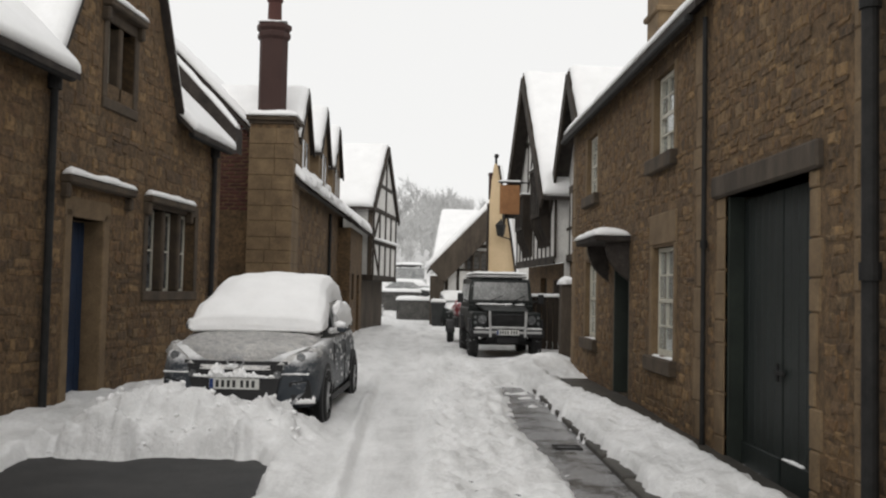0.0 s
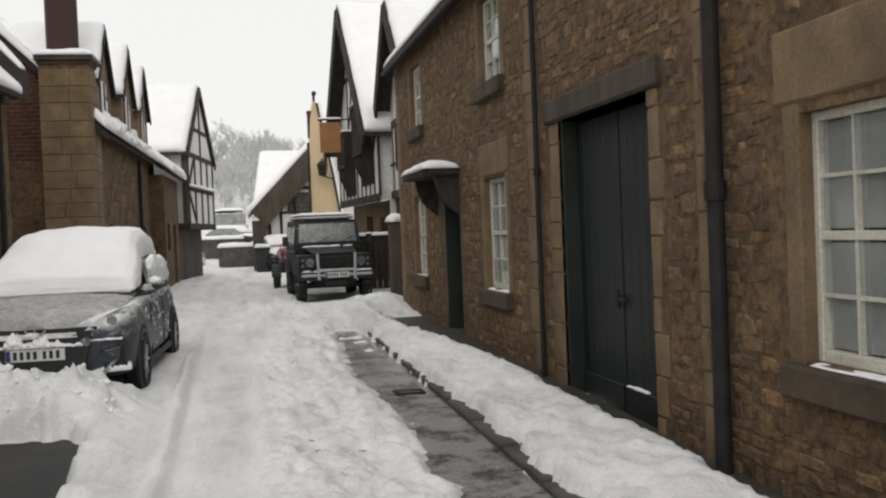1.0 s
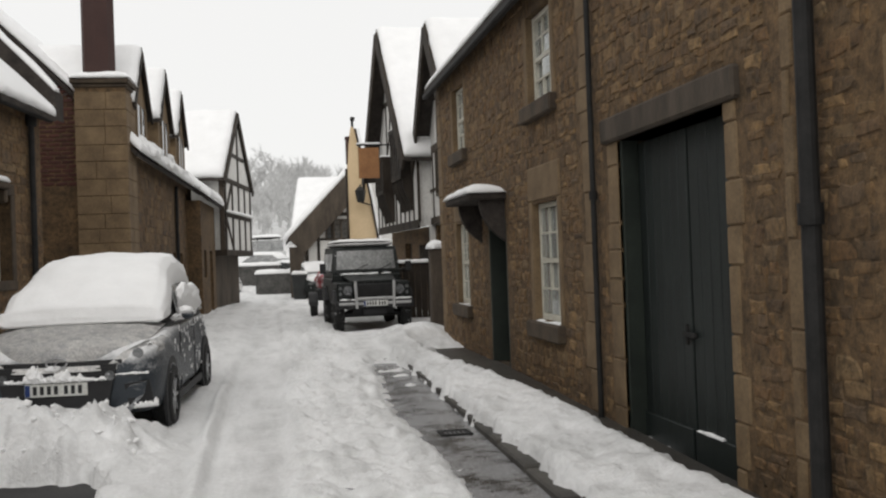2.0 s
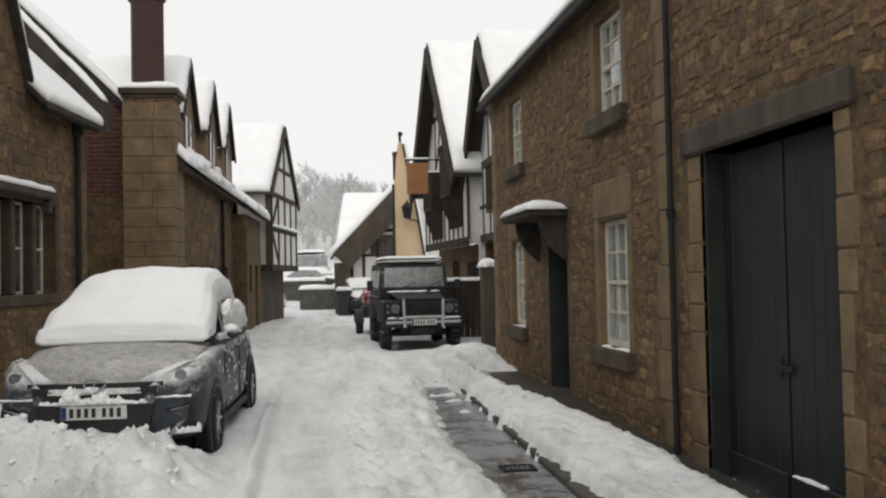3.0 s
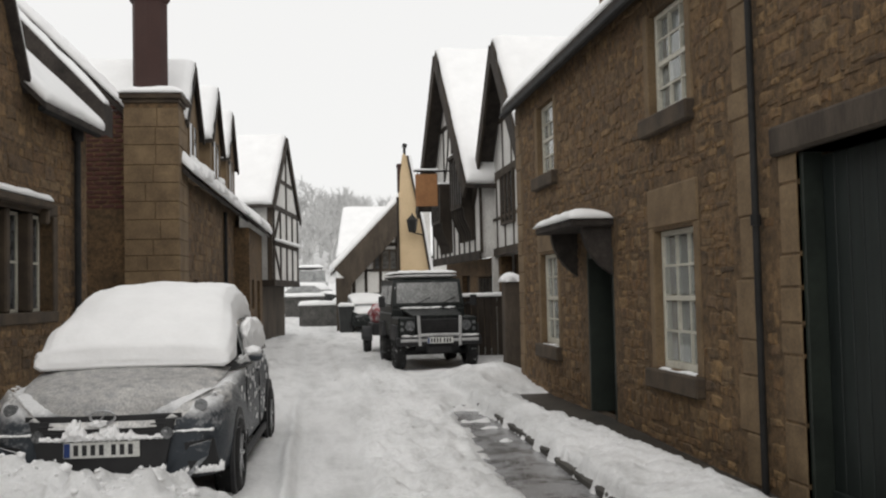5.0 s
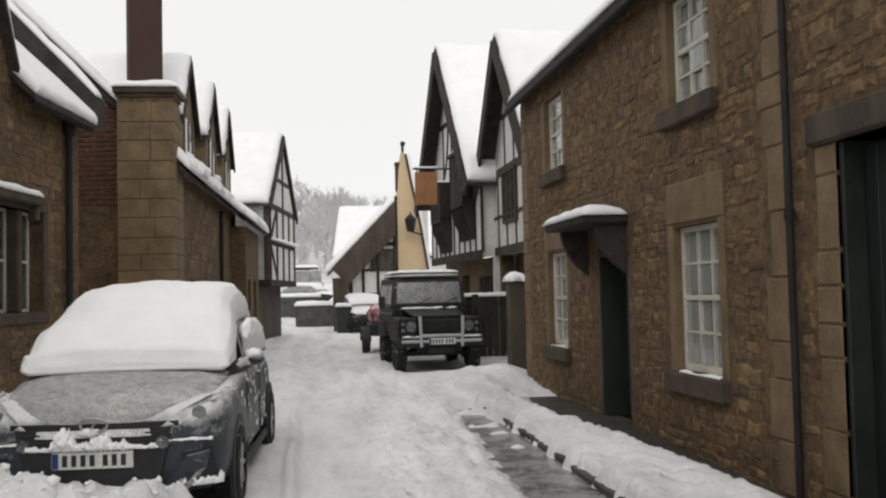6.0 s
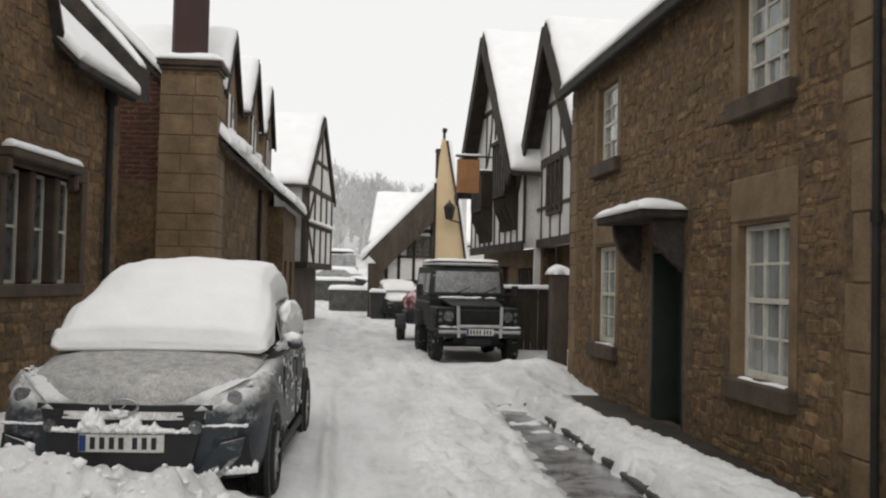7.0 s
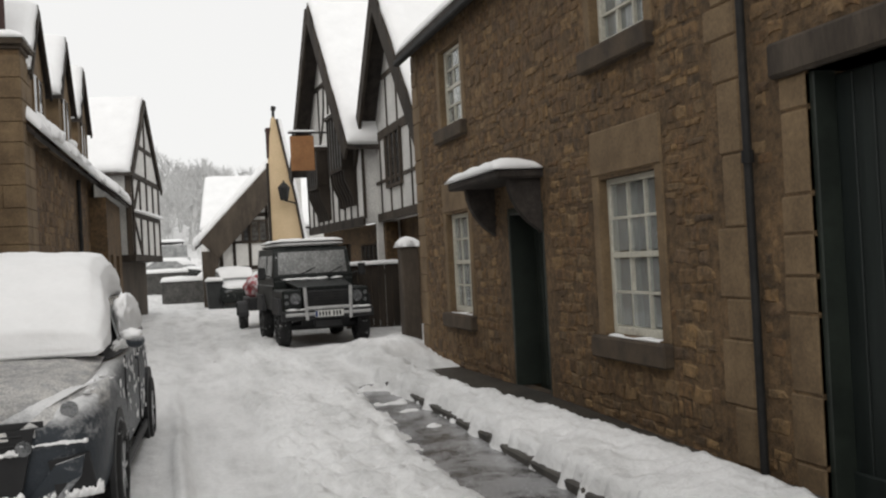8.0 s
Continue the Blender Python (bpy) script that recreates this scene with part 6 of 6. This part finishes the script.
def snowy_car(m, label, paint, scale=1.0):
    """A parked car far off: hull, cabin, wheels, lamps and a snow blanket."""
    c = thing("parked_car", m, label, "car", "cars parked round the bend")
    rws = [(0, sec(0.6, 0.3, 0.6, 0.62)), (0.15, sec(0.8, 0.22, 0.72, 0.75)), (1.0, sec(0.86, 0.2, 0.85, 0.9)), (3.3, sec(0.86, 0.2, 0.9, 0.94)), (3.8, sec(0.82, 0.24, 0.88, 0.9)), (4.0, sec(0.66, 0.36, 0.7, 0.72))]
    part("body", loft(bmesh.new(), rws), paint, c, "", True)
    rws = [(0.9, ghs(0.7, 0.86, 0.66, 0.92, 0.02)), (1.6, ghs(0.78, 0.86, 0.62, 1.36, 0.06)), (3.0, ghs(0.78, 0.86, 0.6, 1.4, 0.06)), (3.8, ghs(0.7, 0.86, 0.58, 0.95, 0.03))]
    part("cabin", loft(bmesh.new(), rws), M_screen, c, "", True)
    part("snow_cover", loft(bmesh.new(), [(1.2, pil(0.6, 1.05, 1.15)), (1.6, pil(0.64, 1.3, 1.5)), (3.0, pil(0.63, 1.34, 1.55)), (3.5, pil(0.58, 1.1, 1.3))]), M_snow, c, "", True)
    part("bonnet_snow", loft(bmesh.new(), [(0.1, pil(0.6, 0.7, 0.78)), (0.3, pil(0.75, 0.78, 0.9)), (1.15, pil(0.74, 0.86, 1.02))]), M_snow, c, "", True)
    for s in (-1, 1):
        part("headlight", boxes(((s * 0.45, 0.02, 0.58), (s * 0.72, 0.08, 0.68)), bev=0.02), M_lens, c)
        for y in (0.7, 3.2):
            wheel(c, s * 0.78, y, 0.31, 0.2, M_chrome, 5)
    return c


snowy_car(pose(3.05, 37.6, 0.05, 0, 0, 8), "dark parked car with snow on roof and bonnet", M_darkpaint)
snowy_car(pose(-1.2, 47.0, 0.05, 0, 0, 30), "pale snow-covered car by the wall", M_frost)
snowy_car(pose(0.6, 48.4, 0.1, 0, 0, -82), "snow-buried car on the rising lane", M_frost)
snowy_car(pose(2.6, 57.5, 0.75, 0, 0, 60), "dark car deep in snow up the lane", M_darkpaint)

binn = thing("wheelie_bin", pose(2.0, 38.2, 0.05), "dark plastic wheelie bin topped with snow", "bin")
part("tub", prism(bmesh.new(), [(-0.24, -0.28, 0.0), (0.24, -0.28, 0.0), (0.3, -0.34, 0.95), (-0.3, -0.34, 0.95)], (0, 0.62, 0)), M_bin, binn)
part("lid", boxes(((-0.32, -0.37, 0.95), (0.32, 0.32, 1.02)), bev=0.02), M_bin, binn)
part("snow_cap", snow_slab(bmesh.new(), (-0.32, -0.37, 1.02), (0.32, -0.37, 1.02), (0.32, 0.32, 1.02), (-0.32, 0.32, 1.02), 0.13, 8, 8, 0.12), M_snow, binn, "", True)

van = thing("parked_van", pose(0.9, 64, 1.2, 0, 0, 12), "pale van with a roof rack under snow", "van")
part("body", boxes(((-0.95, 0, 0.35), (0.95, 4.6, 1.2)), bev=0.06), M_roofgrey, van)
part("cab", prism(bmesh.new(), [(-0.9, 0.3, 1.2), (-0.82, 0.8, 1.95), (-0.82, 4.5, 1.95), (-0.9, 4.6, 1.2)], (1.75, 0, 0)), M_screen, van)
part("roof_rack", boxes(((-0.8, 0.9, 2.1), (0.8, 4.4, 2.16)), ((-0.75, 1.0, 1.95), (-0.7, 1.05, 2.1)), ((0.7, 1.0, 1.95), (0.75, 1.05, 2.1))), M_iron, van)
part("snow_cover", snow_slab(bmesh.new(), (-0.85, 0.85, 2.16), (0.85, 0.85, 2.16), (0.85, 4.5, 2.16), (-0.85, 4.5, 2.16), 0.18, 8, 8), M_snow, van, "", True)
for s in (-1, 1):
    for y in (0.9, 3.7):
        wheel(van, s * 0.85, y, 0.35, 0.2, M_darkpaint, 5)

# ---- boundary wall and wooded hillside ----
M_greystone = surface("grey_dry_stone", (0.05, 0.05, 0.049), (0.12, 0.118, 0.113), 4, 30, 0.9, 0.8, 0.02, pits=0.4)
bwall = thing("boundary_wall", pose(-0.2, 46.0, 0, 0, 0, -6), "dark dry-stone boundary wall capped with snow", "wall")
part("wall", boxes(((0.3, 0, -0.2), (3.2, 0.45, 1.05)), bev=0.04), M_greystone, bwall)
part("wall", boxes(((-6, 5, 0.0), (1.0, 5.4, 1.45)), bev=0.04), M_greystone, bwall)
part("snow_cap", snow_slab(bmesh.new(), (0.25, -0.05, 1.05), (3.25, -0.05, 1.05), (3.25, 0.5, 1.05), (0.25, 0.5, 1.05), 0.2, 14, 6), M_snow, bwall, "", True)
part("snow_cap", snow_slab(bmesh.new(), (-6, 4.95, 1.45), (1.05, 4.95, 1.45), (1.05, 5.45, 1.45), (-6, 5.45, 1.45), 0.2, 14, 6), M_snow, bwall, "", True)

# Twigs far paler than bark: the mist's haze is put into their colour.
M_twig = surface("haze_pale_twigs", (0.5, 0.5, 0.495), (0.68, 0.68, 0.675), 0.4, 3, 0.95, 0.1, 0.01)


def bare_tree(V, F, x, y, z, h, rnd, levels=4):
    """Trunk, limbs and a spray of fine twigs, all thin three-sided rods."""
    def stick(a, b, r0, r1):
        d = (b - a).normalized()
        s = d.cross(Vector((0.3, 0.9, 0.2))).normalized()
        t = d.cross(s)
        k = len(V)
        for p, r in ((a, r0), (b, r1)):
            for i in range(3):
                an = i * 2.094
                V.append(tuple(p + (s * math.cos(an) + t * math.sin(an)) * r))
        for i in range(3):
            j = (i + 1) % 3
            F.append((k + i, k + j, k + 3 + j, k + 3 + i))

    def grow(a, d, ln, r, lvl):
        b = a + d * ln
        stick(a, b, r, r * 0.65)
        if lvl == 0:
            return
        for _ in range(4 if lvl > 1 else 5):
            nd = (d + Vector((rnd.uniform(-0.8, 0.8), rnd.uniform(-0.8, 0.8), rnd.uniform(-0.15, 0.6)))).normalized()
            grow(a + d * ln * rnd.uniform(0.5, 1.0), nd, ln * rnd.uniform(0.5, 0.75), r * 0.55, lvl - 1)

    grow(Vector((x, y, z)), Vector((rnd.uniform(-0.1, 0.1), 0, 1)).normalized(), h * 0.36, h * 0.024, levels)


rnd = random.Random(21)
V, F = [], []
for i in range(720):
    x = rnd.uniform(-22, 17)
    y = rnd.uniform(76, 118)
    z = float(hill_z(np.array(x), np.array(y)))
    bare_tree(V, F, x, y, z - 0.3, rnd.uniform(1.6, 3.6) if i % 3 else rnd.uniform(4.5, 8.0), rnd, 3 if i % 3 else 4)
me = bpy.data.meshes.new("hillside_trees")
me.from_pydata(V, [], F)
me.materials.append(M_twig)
tagged(new("bare_woodland", me), "bare hillside trees, the mist put into their pale colour", "trees", kind="stuff")
